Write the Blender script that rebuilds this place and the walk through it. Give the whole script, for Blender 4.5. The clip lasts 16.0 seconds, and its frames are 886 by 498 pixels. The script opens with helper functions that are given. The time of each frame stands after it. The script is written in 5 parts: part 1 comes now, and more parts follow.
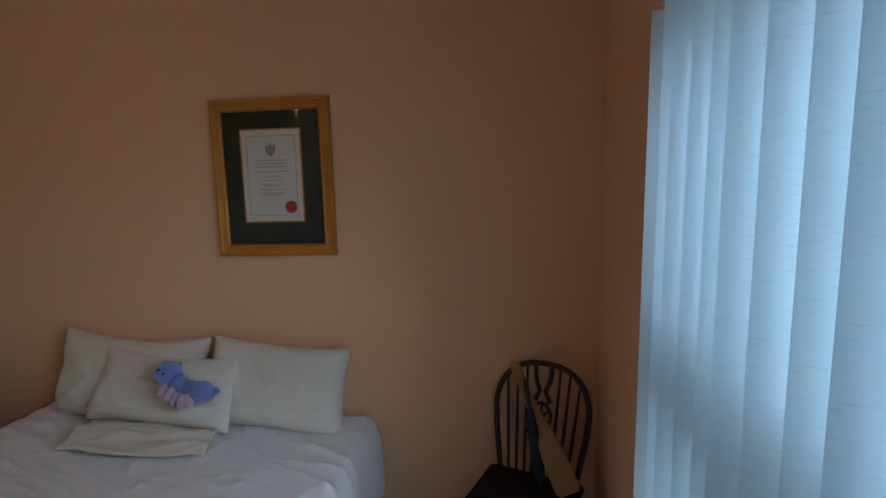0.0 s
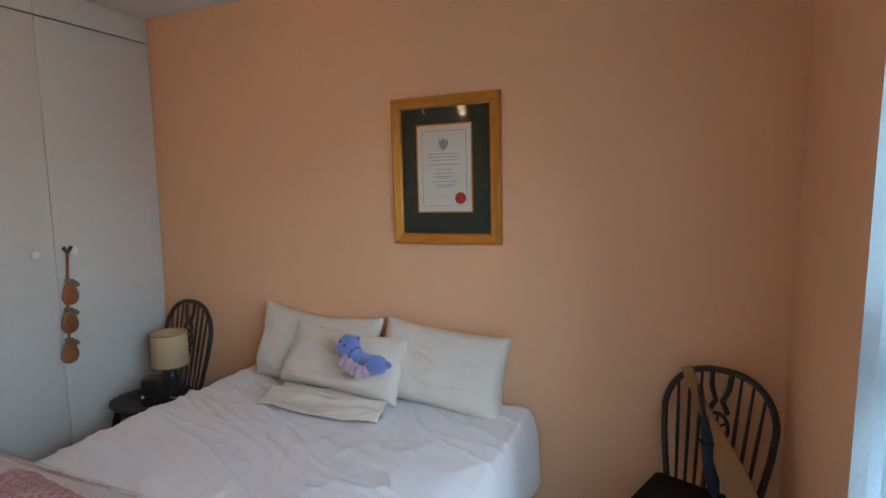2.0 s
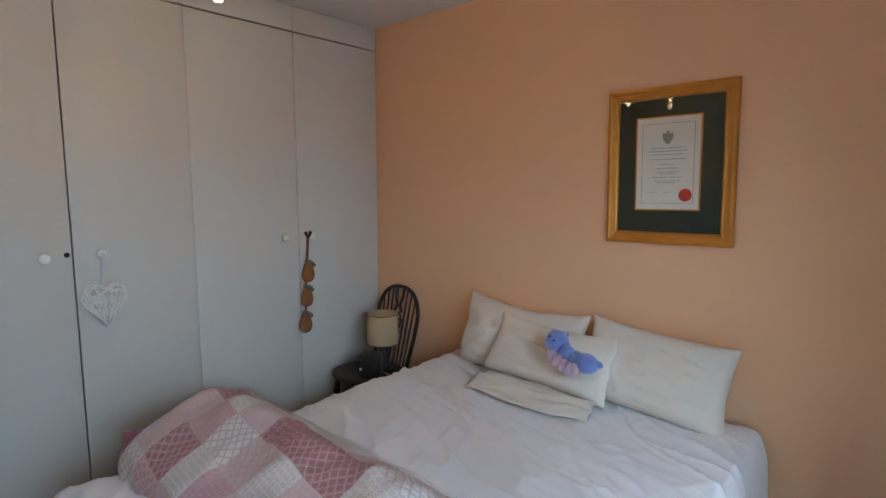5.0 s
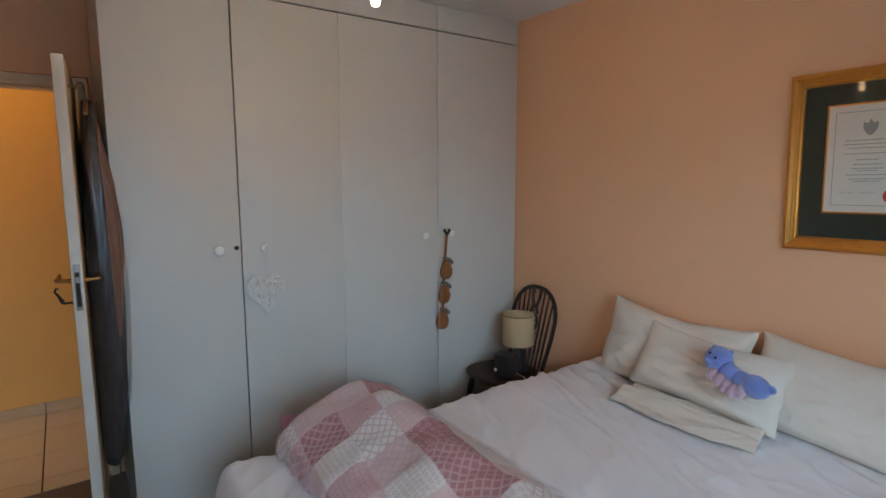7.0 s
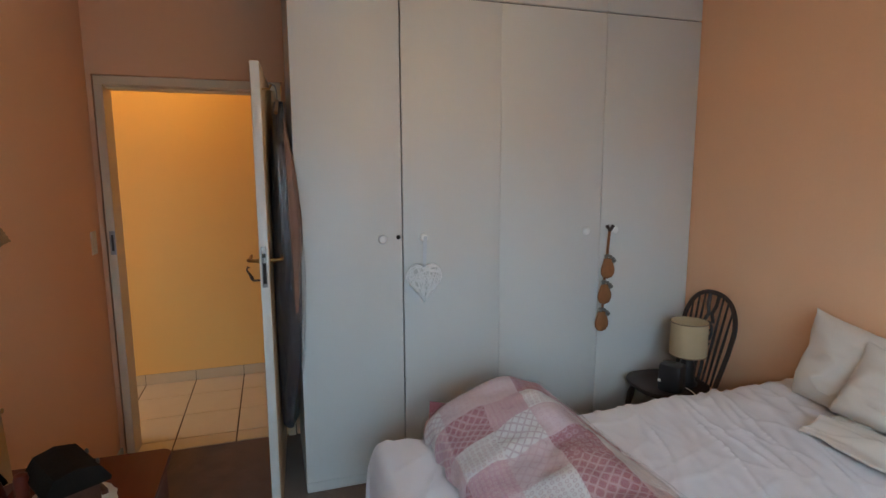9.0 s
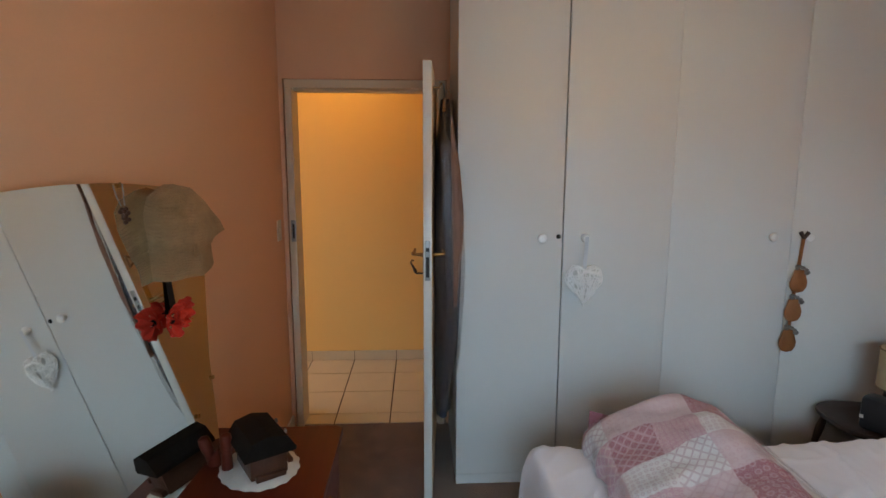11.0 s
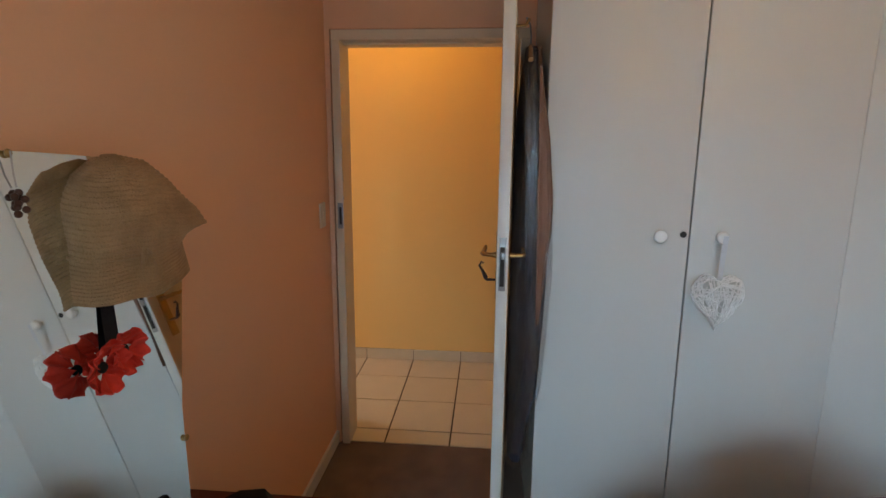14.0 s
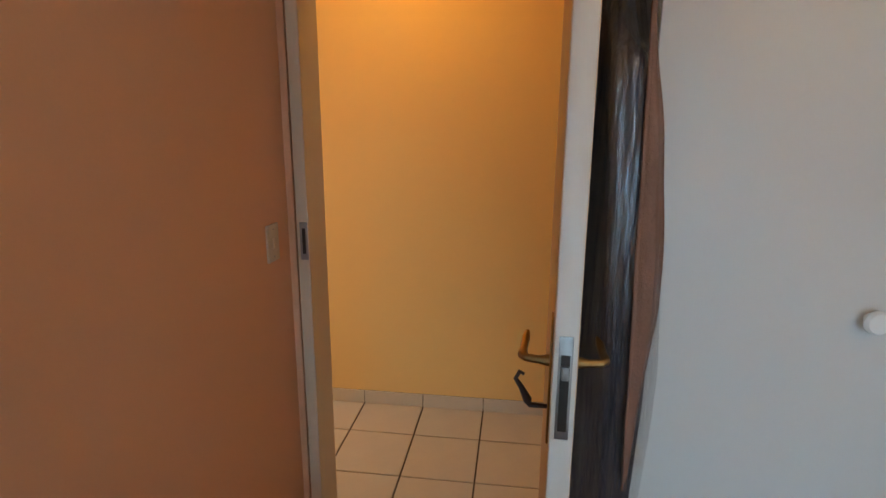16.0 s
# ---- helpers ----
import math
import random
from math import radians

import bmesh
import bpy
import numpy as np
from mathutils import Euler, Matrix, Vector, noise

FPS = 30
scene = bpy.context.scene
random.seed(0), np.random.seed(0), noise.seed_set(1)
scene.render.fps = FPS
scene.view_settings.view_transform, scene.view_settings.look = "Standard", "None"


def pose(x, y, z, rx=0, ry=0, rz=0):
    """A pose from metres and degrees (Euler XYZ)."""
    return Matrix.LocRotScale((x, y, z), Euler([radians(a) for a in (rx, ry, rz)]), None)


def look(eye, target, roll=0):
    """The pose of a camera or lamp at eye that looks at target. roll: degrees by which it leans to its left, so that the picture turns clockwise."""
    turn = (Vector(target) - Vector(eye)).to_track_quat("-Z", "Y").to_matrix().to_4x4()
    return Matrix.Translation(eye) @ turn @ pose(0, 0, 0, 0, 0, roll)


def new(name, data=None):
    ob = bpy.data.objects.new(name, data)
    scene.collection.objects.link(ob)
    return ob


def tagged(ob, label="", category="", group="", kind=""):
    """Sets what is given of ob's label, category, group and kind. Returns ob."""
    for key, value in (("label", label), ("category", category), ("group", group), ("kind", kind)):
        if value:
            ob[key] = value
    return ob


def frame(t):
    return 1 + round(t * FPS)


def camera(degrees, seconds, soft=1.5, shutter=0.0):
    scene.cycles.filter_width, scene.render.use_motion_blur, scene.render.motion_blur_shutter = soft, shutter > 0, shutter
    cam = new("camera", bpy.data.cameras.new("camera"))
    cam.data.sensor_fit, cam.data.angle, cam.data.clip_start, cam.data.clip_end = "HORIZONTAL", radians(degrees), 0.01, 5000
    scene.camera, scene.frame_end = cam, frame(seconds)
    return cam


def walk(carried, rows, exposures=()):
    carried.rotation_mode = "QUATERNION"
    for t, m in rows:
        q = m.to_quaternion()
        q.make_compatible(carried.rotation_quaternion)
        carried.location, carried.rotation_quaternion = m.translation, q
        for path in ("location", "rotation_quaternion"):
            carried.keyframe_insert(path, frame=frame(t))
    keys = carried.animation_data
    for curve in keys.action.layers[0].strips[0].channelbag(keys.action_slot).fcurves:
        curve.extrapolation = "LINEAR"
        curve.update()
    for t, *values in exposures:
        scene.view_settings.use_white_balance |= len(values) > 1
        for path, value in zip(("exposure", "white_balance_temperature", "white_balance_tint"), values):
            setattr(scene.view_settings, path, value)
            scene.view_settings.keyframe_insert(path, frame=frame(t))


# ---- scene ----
cam = camera(78.8, 16.0)
# seconds, eye x y z, yaw, pitch, roll
ROWS = [
    (0.0, -0.044, 0.018, 1.646, 7.66, -7.71, 0.68),
    (0.5, -0.039, 0.018, 1.632, 12.66, -7.57, 0.88),
    (1.0, -0.045, 0.015, 1.611, 17.16, -7.27, 0.80),
    (1.5, -0.078, -0.009, 1.592, 20.48, -6.95, 0.62),
    (2.0, -0.100, -0.033, 1.583, 23.54, -6.82, 0.46),
    (2.5, -0.123, -0.057, 1.582, 26.19, -6.85, 0.30),
    (3.0, -0.144, -0.076, 1.588, 28.62, -7.02, 0.27),
    (3.5, -0.165, -0.095, 1.579, 31.21, -6.87, 0.11),
    (4.0, -0.179, -0.108, 1.567, 34.31, -6.82, 0.05),
    (4.5, -0.222, -0.142, 1.569, 37.77, -6.95, -0.06),
    (7.0, -0.358, -0.147, 1.593, 54.83, -7.64, 0.13),
    (7.5, -0.375, -0.132, 1.597, 58.03, -8.04, 0.23),
    (8.0, -0.379, -0.090, 1.577, 62.62, -7.78, 0.60),
    (8.5, -0.377, -0.072, 1.583, 67.69, -8.02, 0.44),
    (9.0, -0.389, -0.087, 1.581, 72.25, -8.14, 0.27),
    (9.5, -0.415, -0.104, 1.593, 76.48, -8.65, 0.24),
    (10.0, -0.416, -0.125, 1.599, 80.39, -8.85, 0.09),
    (12.5, -0.589, -0.215, 1.576, 93.35, -9.50, -0.19),
    (13.0, -0.687, -0.224, 1.567, 93.84, -10.19, -0.30),
    (13.5, -0.848, -0.205, 1.566, 93.99, -10.67, -0.32),
    (14.0, -1.048, -0.172, 1.568, 94.87, -11.08, -0.48),
    (14.5, -1.253, -0.183, 1.565, 96.08, -11.61, -0.61),
    (15.0, -1.457, -0.220, 1.580, 96.57, -12.04, -0.54),
    (15.5, -1.707, -0.208, 1.583, 96.97, -12.41, -0.40),
    (16.0, -1.956, -0.209, 1.588, 97.67, -12.86, -0.34),
]
EXPOSURES = [(0.0, -1.96), (0.5, -1.73), (1.0, -1.43), (1.5, -1.12), (2.0, -0.90), (3.0, -0.75), (4.5, -0.94), (7.0, -0.94), (8.5, -0.87), (10.0, -0.70), (12.5, -0.71), (16.0, -0.60)]
walk(cam, [(t, pose(x, y, z, 90 + pitch, roll, yaw)) for t, x, y, z, yaw, pitch, roll in ROWS], EXPOSURES)

# ---- plan: x towards the window wall, y towards the head wall ----
HEAD, SOUTH, EAST, WEST = 2.26, -0.945, 0.30, -3.62
WARD, WARD_END = -2.955, 0.022
CEIL, HALL_X = 2.545, -4.76

# ---- light: dull daylight through the blind, a warm ceiling lamp, a warm hall lamp ----
world = bpy.data.worlds.new("world")
scene.world = world
world.use_nodes = True
sky = world.node_tree.nodes.new("ShaderNodeTexSky")
sky.sky_type, sky.sun_disc, sky.sun_elevation, sky.sun_rotation = "NISHITA", False, radians(30), radians(200)
world.node_tree.nodes["Background"].inputs["Strength"].default_value = 0.12
world.node_tree.links.new(sky.outputs[0], world.node_tree.nodes["Background"].inputs["Color"])
sun_data = bpy.data.lights.new("sun", "SUN")
sun_data.energy, sun_data.angle, sun_data.color = 1.0, radians(12), (1.0, 0.94, 0.86)
sun = new("sun", sun_data)
sun.matrix_world = look((-4, -8, 6), (0, 0, 0))


def lamp(name, kind, place, energy, colour, size=0.1, target=None, size_y=None):
    data = bpy.data.lights.new(name, kind)
    data.energy, data.color = energy, colour
    if kind == "AREA":
        data.size = size
        if size_y:
            data.shape, data.size_y = "RECTANGLE", size_y
    else:
        data.shadow_soft_size = size
    ob = new(name, data)
    ob.matrix_world = look(place, target) if target else Matrix.Translation(place)
    return ob


COOL = (0.53, 0.765, 0.985)
lamp("window_daylight", "AREA", (EAST + 0.40, 0.15, 0.98), 26, COOL, 2.1, (-2, 0.15, 0.95), 1.3)
lamp("open_sky", "AREA", (EAST + 1.7, 0.5, 2.64), 950, COOL, 4.2, (-1.6, 0.5, 1.30), 1.5)
lamp("hall_bulb", "POINT", (-4.20, -0.75, 2.42), 10.5, (1.0, 0.54, 0.11), 0.06)
# added fill inside the closed hall, pale like daylight; no window stands there
lamp("hall_cool_fill", "AREA", (-4.2, -2.6, 1.1), 27, (0.80, 0.87, 1.0), 1.0, (-4.4, 0, 0.6), 1.8)


# ---- materials ----
def material(name, colour, rough=0.7, metal=0.0, var=0.10, scale=3.0, fine=60.0, bump=0.15, tint=None, spec=0.3, sheen=0.0, stretch=(1, 1, 1), mid=0.5):
    """Two scales of colour variation and a fine relief, at real-world size."""
    m = bpy.data.materials.new(name)
    m.use_nodes = True
    n, link = m.node_tree.nodes, m.node_tree.links.new
    b = n["Principled BSDF"]
    tc, mp = n.new("ShaderNodeTexCoord"), n.new("ShaderNodeMapping")
    mp.inputs["Scale"].default_value = stretch
    link(tc.outputs["Object"], mp.inputs["Vector"])
    big, small = n.new("ShaderNodeTexNoise"), n.new("ShaderNodeTexNoise")
    for tex, sc, det in ((big, scale, 4), (small, fine, 3)):
        tex.inputs["Scale"].default_value, tex.inputs["Detail"].default_value = sc, det
        link(mp.outputs[0], tex.inputs["Vector"])
    mix = n.new("ShaderNodeMix")
    mix.data_type, mix.blend_type = "RGBA", "MIX"
    dark = tint or tuple(c * (1 - 2 * var) for c in colour)
    light = tuple(min(1, c * (1 + var)) for c in colour)
    mix.inputs["A"].default_value, mix.inputs["B"].default_value = (*dark, 1), (*light, 1)
    add = n.new("ShaderNodeMath")
    add.operation = "MULTIPLY_ADD"
    add.inputs[1].default_value, add.inputs[2].default_value = 0.35, 0.0
    link(small.outputs["Fac"], add.inputs[0])
    add2 = n.new("ShaderNodeMath")
    add2.operation = "MULTIPLY_ADD"
    add2.inputs[1].default_value = 0.8
    link(big.outputs["Fac"], add2.inputs[0])
    link(add.outputs[0], add2.inputs[2])
    link(add2.outputs[0], mix.inputs["Factor"])
    link(mix.outputs["Result"], b.inputs["Base Color"])
    b.inputs["Roughness"].default_value, b.inputs["Metallic"].default_value = rough, metal
    b.inputs["Specular IOR Level"].default_value = spec
    if sheen:
        b.inputs["Sheen Weight"].default_value = sheen
    if bump:
        bp = n.new("ShaderNodeBump")
        bp.inputs["Strength"].default_value, bp.inputs["Distance"].default_value = bump, 0.004
        link(small.outputs["Fac"], bp.inputs["Height"])
        link(bp.outputs[0], b.inputs["Normal"])
    return m


def glowing(name, colour, strength):
    m = bpy.data.materials.new(name)
    m.use_nodes = True
    b = m.node_tree.nodes["Principled BSDF"]
    b.inputs["Base Color"].default_value = (*colour, 1)
    b.inputs["Emission Color"].default_value, b.inputs["Emission Strength"].default_value = (*colour, 1), strength
    return m


PEACH = material("peach_wall_paint", (0.81, 0.462, 0.268), 0.75, var=0.03, scale=1.6, fine=140, bump=0.10)
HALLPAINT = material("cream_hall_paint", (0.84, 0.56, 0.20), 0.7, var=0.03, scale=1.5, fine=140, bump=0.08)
CEILPAINT = material("white_ceiling_paint", (0.74, 0.72, 0.68), 0.85, var=0.03, scale=2, fine=90, bump=0.08)
WARDPAINT = material("white_satin_paint", (0.658, 0.65, 0.612), 0.42, var=0.02, scale=1.3, fine=180, bump=0.05, spec=0.4)
TRIM = material("white_gloss_trim", (0.70, 0.67, 0.60), 0.38, var=0.04, scale=6, fine=120, bump=0.05, spec=0.45)
DARKGAP = material("dark_gap", (0.03, 0.028, 0.025), 0.9, var=0.1, bump=0)
FRAMEPAINT = material("cream_frame_paint", (0.72, 0.59, 0.42), 0.45, var=0.03, scale=3, fine=120, bump=0.0, spec=0.4)
# cream door faces with the hall's amber light mixed into the colour
DOORGLOW = material("amber_lit_door_paint", (0.66, 0.48, 0.29), 0.45, var=0.04, scale=4, fine=120, bump=0.05, spec=0.4)
CARPET = material("brown_carpet", (0.175, 0.105, 0.070), 0.95, var=0.42, scale=9, fine=380, bump=1.0, spec=0.05, sheen=0.3)
TILE = material("cream_floor_tile", (0.62, 0.52, 0.37), 0.28, var=0.06, scale=7, fine=50, bump=0.04, spec=0.5)
GROUT = material("brown_grout", (0.10, 0.065, 0.04), 0.9, var=0.2, scale=12, fine=200, bump=0.3)
SHEET = material("white_cotton", (0.76, 0.725, 0.735), 0.85, var=0.03, scale=4, fine=500, bump=0.12, sheen=0.15)
PILLOWCASE = material("cream_cotton", (0.70, 0.61, 0.52), 0.85, var=0.04, scale=5, fine=500, bump=0.12, sheen=0.15)
BASEFABRIC = material("grey_bed_base_fabric", (0.35, 0.33, 0.31), 0.9, var=0.1, scale=8, fine=400, bump=0.3)
DARKWOOD = material("dark_stained_wood", (0.028, 0.013, 0.009), 0.48, var=0.25, scale=6, fine=40, bump=0.1, spec=0.5, stretch=(1, 1, 0.2))
MAHOGANY = material("red_mahogany", (0.105, 0.014, 0.005), 0.42, var=0.25, scale=5, fine=30, bump=0.06, spec=0.3, stretch=(0.25, 3, 1))
BATWOOD = material("varnished_pale_wood", (0.34, 0.175, 0.065), 0.4, var=0.12, scale=8, fine=50, bump=0.08, stretch=(4, 4, 0.3))
GILT = material("gilded_frame", (0.62, 0.26, 0.05), 0.42, 0.7, var=0.15, scale=14, fine=90, bump=0.2)
GREENMAT = material("dark_green_mount", (0.035, 0.045, 0.036), 0.9, var=0.08, scale=10, fine=300, bump=0.1)
PAPER = material("cream_paper", (0.74, 0.70, 0.62), 0.85, var=0.03, scale=6, fine=200, bump=0.04)
INK = material("grey_ink", (0.34, 0.33, 0.31), 0.8, var=0.1, bump=0)
REDSEAL = material("red_paper_seal", (0.55, 0.05, 0.035), 0.7, var=0.1, scale=40, fine=200, bump=0.2)
BRASS = material("worn_brass", (0.42, 0.25, 0.09), 0.36, 1.0, var=0.2, scale=30, fine=120, bump=0.1)
STEEL = material("grey_lock_steel", (0.35, 0.34, 0.32), 0.4, 0.9, var=0.15, scale=30, fine=120, bump=0.1)
BLACKISH = material("black_fabric", (0.014, 0.013, 0.014), 0.85, var=0.2, scale=8, fine=300, bump=0.3)
BLACKPLASTIC = material("black_plastic", (0.018, 0.018, 0.02), 0.3, var=0.1, scale=8, fine=200, bump=0.02, spec=0.5)
CREAMSHADE = material("cream_lamp_shade", (0.52, 0.38, 0.22), 0.8, var=0.08, scale=9, fine=200, bump=0.15)
KNOBWHITE = material("white_enamel_knob", (0.86, 0.85, 0.81), 0.3, var=0.02, scale=20, fine=200, bump=0.02, spec=0.5)
WICKERWHITE = material("white_wicker", (0.90, 0.89, 0.86), 0.6, var=0.06, scale=30, fine=200, bump=0.2)
RIBBON = material("grey_white_ribbon", (0.62, 0.64, 0.66), 0.7, var=0.06, scale=60, fine=300, bump=0.1)
BEADS = material("mixed_beads", (0.22, 0.20, 0.18), 0.5, var=0.45, scale=60, fine=300, bump=0.3)
TANWOOD = material("tan_leather", (0.27, 0.105, 0.035), 0.6, var=0.2, scale=25, fine=140, bump=0.3)
STRAW = material("woven_straw", (0.35, 0.20, 0.088), 0.75, var=0.30, scale=24, fine=300, bump=1.0)
PETAL = material("red_cloth_petal", (0.60, 0.032, 0.014), 0.7, var=0.2, scale=20, fine=200, bump=0.2)
TOYBLUE = material("blue_plush", (0.17, 0.24, 0.58), 0.95, var=0.12, scale=40, fine=500, bump=0.8, sheen=0.6)
TOYPINK = material("pale_pink_plush", (0.55, 0.36, 0.44), 0.95, var=0.12, scale=40, fine=500, bump=0.8, sheen=0.6)
SHELLROOF = material("dark_slate_wood", (0.010, 0.007, 0.005), 0.8, spec=0.12, var=0.35, scale=18, fine=90, bump=0.3)
SHELLWALL = material("brown_carved_wood", (0.075, 0.026, 0.012), 0.5, var=0.3, scale=25, fine=120, bump=0.4)
LACE = material("white_crochet", (0.62, 0.57, 0.50), 0.85, var=0.06, scale=40, fine=300, bump=0.5)
ROSE = material("dusty_pink_rosette", (0.50, 0.26, 0.20), 0.85, var=0.2, scale=40, fine=300, bump=0.5)
SWITCHWHITE = material("cream_switch_plastic", (0.72, 0.64, 0.52), 0.4, var=0.03, scale=20, fine=200, bump=0.02)
GARMENT = material("navy_garment_in_plastic", (0.030, 0.034, 0.050), 0.40, var=0.5, scale=7, fine=22, bump=1.0, spec=0.5, stretch=(5, 5, 0.22))
PLASTIC = bpy.data.materials.new("clear_plastic_cover")
PLASTIC.use_nodes = True
_n, _l = PLASTIC.node_tree.nodes, PLASTIC.node_tree.links.new
_tr, _gl, _mx, _no, _bp, _mp, _tc = (_n.new("ShaderNode" + k) for k in ("BsdfTransparent", "BsdfGlossy", "MixShader", "TexNoise", "Bump", "Mapping", "TexCoord"))
_gl.inputs["Roughness"].default_value, _mx.inputs[0].default_value = 0.22, 0.20
_mp.inputs["Scale"].default_value = (9, 9, 0.8)
_no.inputs["Scale"].default_value, _no.inputs["Detail"].default_value = 5, 3
_bp.inputs["Strength"].default_value, _bp.inputs["Distance"].default_value = 1.0, 0.03
_l(_tc.outputs["Object"], _mp.inputs["Vector"])
_l(_mp.outputs[0], _no.inputs["Vector"])
_l(_no.outputs["Fac"], _bp.inputs["Height"])
_l(_bp.outputs[0], _gl.inputs["Normal"])
_l(_tr.outputs[0], _mx.inputs[1])
_l(_gl.outputs[0], _mx.inputs[2])
_l(_mx.outputs[0], _n["Material Output"].inputs["Surface"])
BAG = PLASTIC.copy()
BAG.name = "clear_plastic_bag"
for _k in BAG.node_tree.nodes:
    if _k.type == "MIX_SHADER":
        _k.inputs[0].default_value = 0.11
    elif _k.type == "MAPPING":
        _k.inputs["Scale"].default_value = (2.2, 2.2, 2.2)
GARMENTTAN = material("tan_coat_lining", (0.24, 0.13, 0.09), 0.7, var=0.2, scale=9, fine=160, bump=0.4)


def blind_material():
    """Thin woven cloth with short slubs, which lets daylight through."""
    m = bpy.data.materials.new("translucent_blind_cloth")
    m.use_nodes = True
    n, link = m.node_tree.nodes, m.node_tree.links.new
    out = n["Material Output"]
    n.remove(n["Principled BSDF"])
    tc, mp, tex, ramp = n.new("ShaderNodeTexCoord"), n.new("ShaderNodeMapping"), n.new("ShaderNodeTexNoise"), n.new("ShaderNodeValToRGB")
    mp.inputs["Scale"].default_value = (14, 14, 105)
    tex.inputs["Scale"].default_value, tex.inputs["Detail"].default_value = 3.0, 2
    ramp.color_ramp.elements[0].position, ramp.color_ramp.elements[0].color = 0.29, (0.45, 0.53, 0.57, 1)
    ramp.color_ramp.elements[1].position, ramp.color_ramp.elements[1].color = 0.39, (0.52, 0.61, 0.66, 1)
    link(tc.outputs["Object"], mp.inputs["Vector"])
    link(mp.outputs[0], tex.inputs["Vector"])
    link(tex.outputs["Fac"], ramp.inputs["Fac"])
    dif, tra, mix = n.new("ShaderNodeBsdfDiffuse"), n.new("ShaderNodeBsdfTranslucent"), n.new("ShaderNodeMixShader")
    mix.inputs["Fac"].default_value = 0.27
    for sh in (dif, tra):
        link(ramp.outputs["Color"], sh.inputs["Color"])
    link(dif.outputs[0], mix.inputs[1])
    link(tra.outputs[0], mix.inputs[2])
    link(mix.outputs[0], out.inputs["Surface"])
    return m


def glass_material():
    m = bpy.data.materials.new("clear_glass")
    m.use_nodes = True
    b = m.node_tree.nodes["Principled BSDF"]
    b.inputs["Transmission Weight"].default_value, b.inputs["Roughness"].default_value, b.inputs["IOR"].default_value = 1.0, 0.0, 1.45
    b.inputs["Base Color"].default_value = (1, 1, 1, 1)
    return m


def mirror_material():
    m = bpy.data.materials.new("silvered_mirror")
    m.use_nodes = True
    b = m.node_tree.nodes["Principled BSDF"]
    b.inputs["Base Color"].default_value = (0.80, 0.83, 0.80, 1)
    b.inputs["Metallic"].default_value, b.inputs["Roughness"].default_value = 1.0, 0.02
    return m


BLIND, GLASS, MIRROR = blind_material(), glass_material(), mirror_material()
PICGLASS = glass_material()
PICGLASS.name = "picture_glass"
PICGLASS.node_tree.nodes["Principled BSDF"].inputs["IOR"].default_value = 1.25
BULB = glowing("lit_bulb_glass", (1.0, 0.65, 0.33), 130.0)


# ---- mesh tools ----
def box(bm, x0, y0, z0, x1, y1, z1, bevel=0.0, m=None):
    vs = [bm.verts.new((x, y, z)) for x in (x0, x1) for y in (y0, y1) for z in (z0, z1)]
    fs = [bm.faces.new([vs[i] for i in q]) for q in ((0, 1, 3, 2), (4, 6, 7, 5), (0, 4, 5, 1), (2, 3, 7, 6), (0, 2, 6, 4), (1, 5, 7, 3))]
    if bevel:
        es = list({e for f in fs for e in f.edges})
        r = bmesh.ops.bevel(bm, geom=es, offset=bevel, segments=2, affect="EDGES", profile=0.5)
        vs = list({v for f in r["faces"] for v in f.verts} | {v for v in vs if v.is_valid})
    if m:
        bmesh.ops.transform(bm, matrix=m, verts=[v for v in vs if v.is_valid])
    return bm


def cuboid(x0, y0, z0, x1, y1, z1, bevel=0.0, m=None):
    return box(bmesh.new(), x0, y0, z0, x1, y1, z1, bevel, m)


def tube(bm, pts, radii, sides=8, closed=False, flat=1.0):
    """A rod along the points; radii one number or one for each point; flat squeezes it across."""
    pts = [Vector(p) for p in pts]
    if not hasattr(radii, "__len__"):
        radii = [radii] * len(pts)
    rings, side = [], None
    for i, p in enumerate(pts):
        a, b = (pts[i - 1], pts[(i + 1) % len(pts)]) if closed else (pts[max(i - 1, 0)], pts[min(i + 1, len(pts) - 1)])
        d = (b - a).normalized()
        if side is None:
            side = d.cross(Vector((0, 0, 1)) if abs(d.z) < 0.9 else Vector((0, 1, 0))).normalized()
        side = (side - d * side.dot(d)).normalized()
        up = d.cross(side)
        rings.append([bm.verts.new(p + radii[i] * (math.cos(2 * math.pi * k / sides) * side + flat * math.sin(2 * math.pi * k / sides) * up)) for k in range(sides)])
    n = len(rings)
    for i in range(n if closed else n - 1):
        for k in range(sides):
            bm.faces.new((rings[i][k], rings[i][(k + 1) % sides], rings[(i + 1) % n][(k + 1) % sides], rings[(i + 1) % n][k]))
    if not closed:
        bm.faces.new(rings[0][::-1])
        bm.faces.new(rings[-1])
    return bm


def rod(pts, radii, sides=8, closed=False, flat=1.0):
    return tube(bmesh.new(), pts, radii, sides, closed, flat)


def lathe(bm, profile, sides=16, centre=(0, 0), top=True, bottom=True):
    rings = [[bm.verts.new((centre[0] + r * math.cos(2 * math.pi * k / sides), centre[1] + r * math.sin(2 * math.pi * k / sides), z)) for k in range(sides)] for r, z in profile]
    for a, b in zip(rings, rings[1:]):
        for k in range(sides):
            bm.faces.new((a[k], a[(k + 1) % sides], b[(k + 1) % sides], b[k]))
    if bottom:
        bm.faces.new(rings[0][::-1])
    if top:
        bm.faces.new(rings[-1])
    return bm


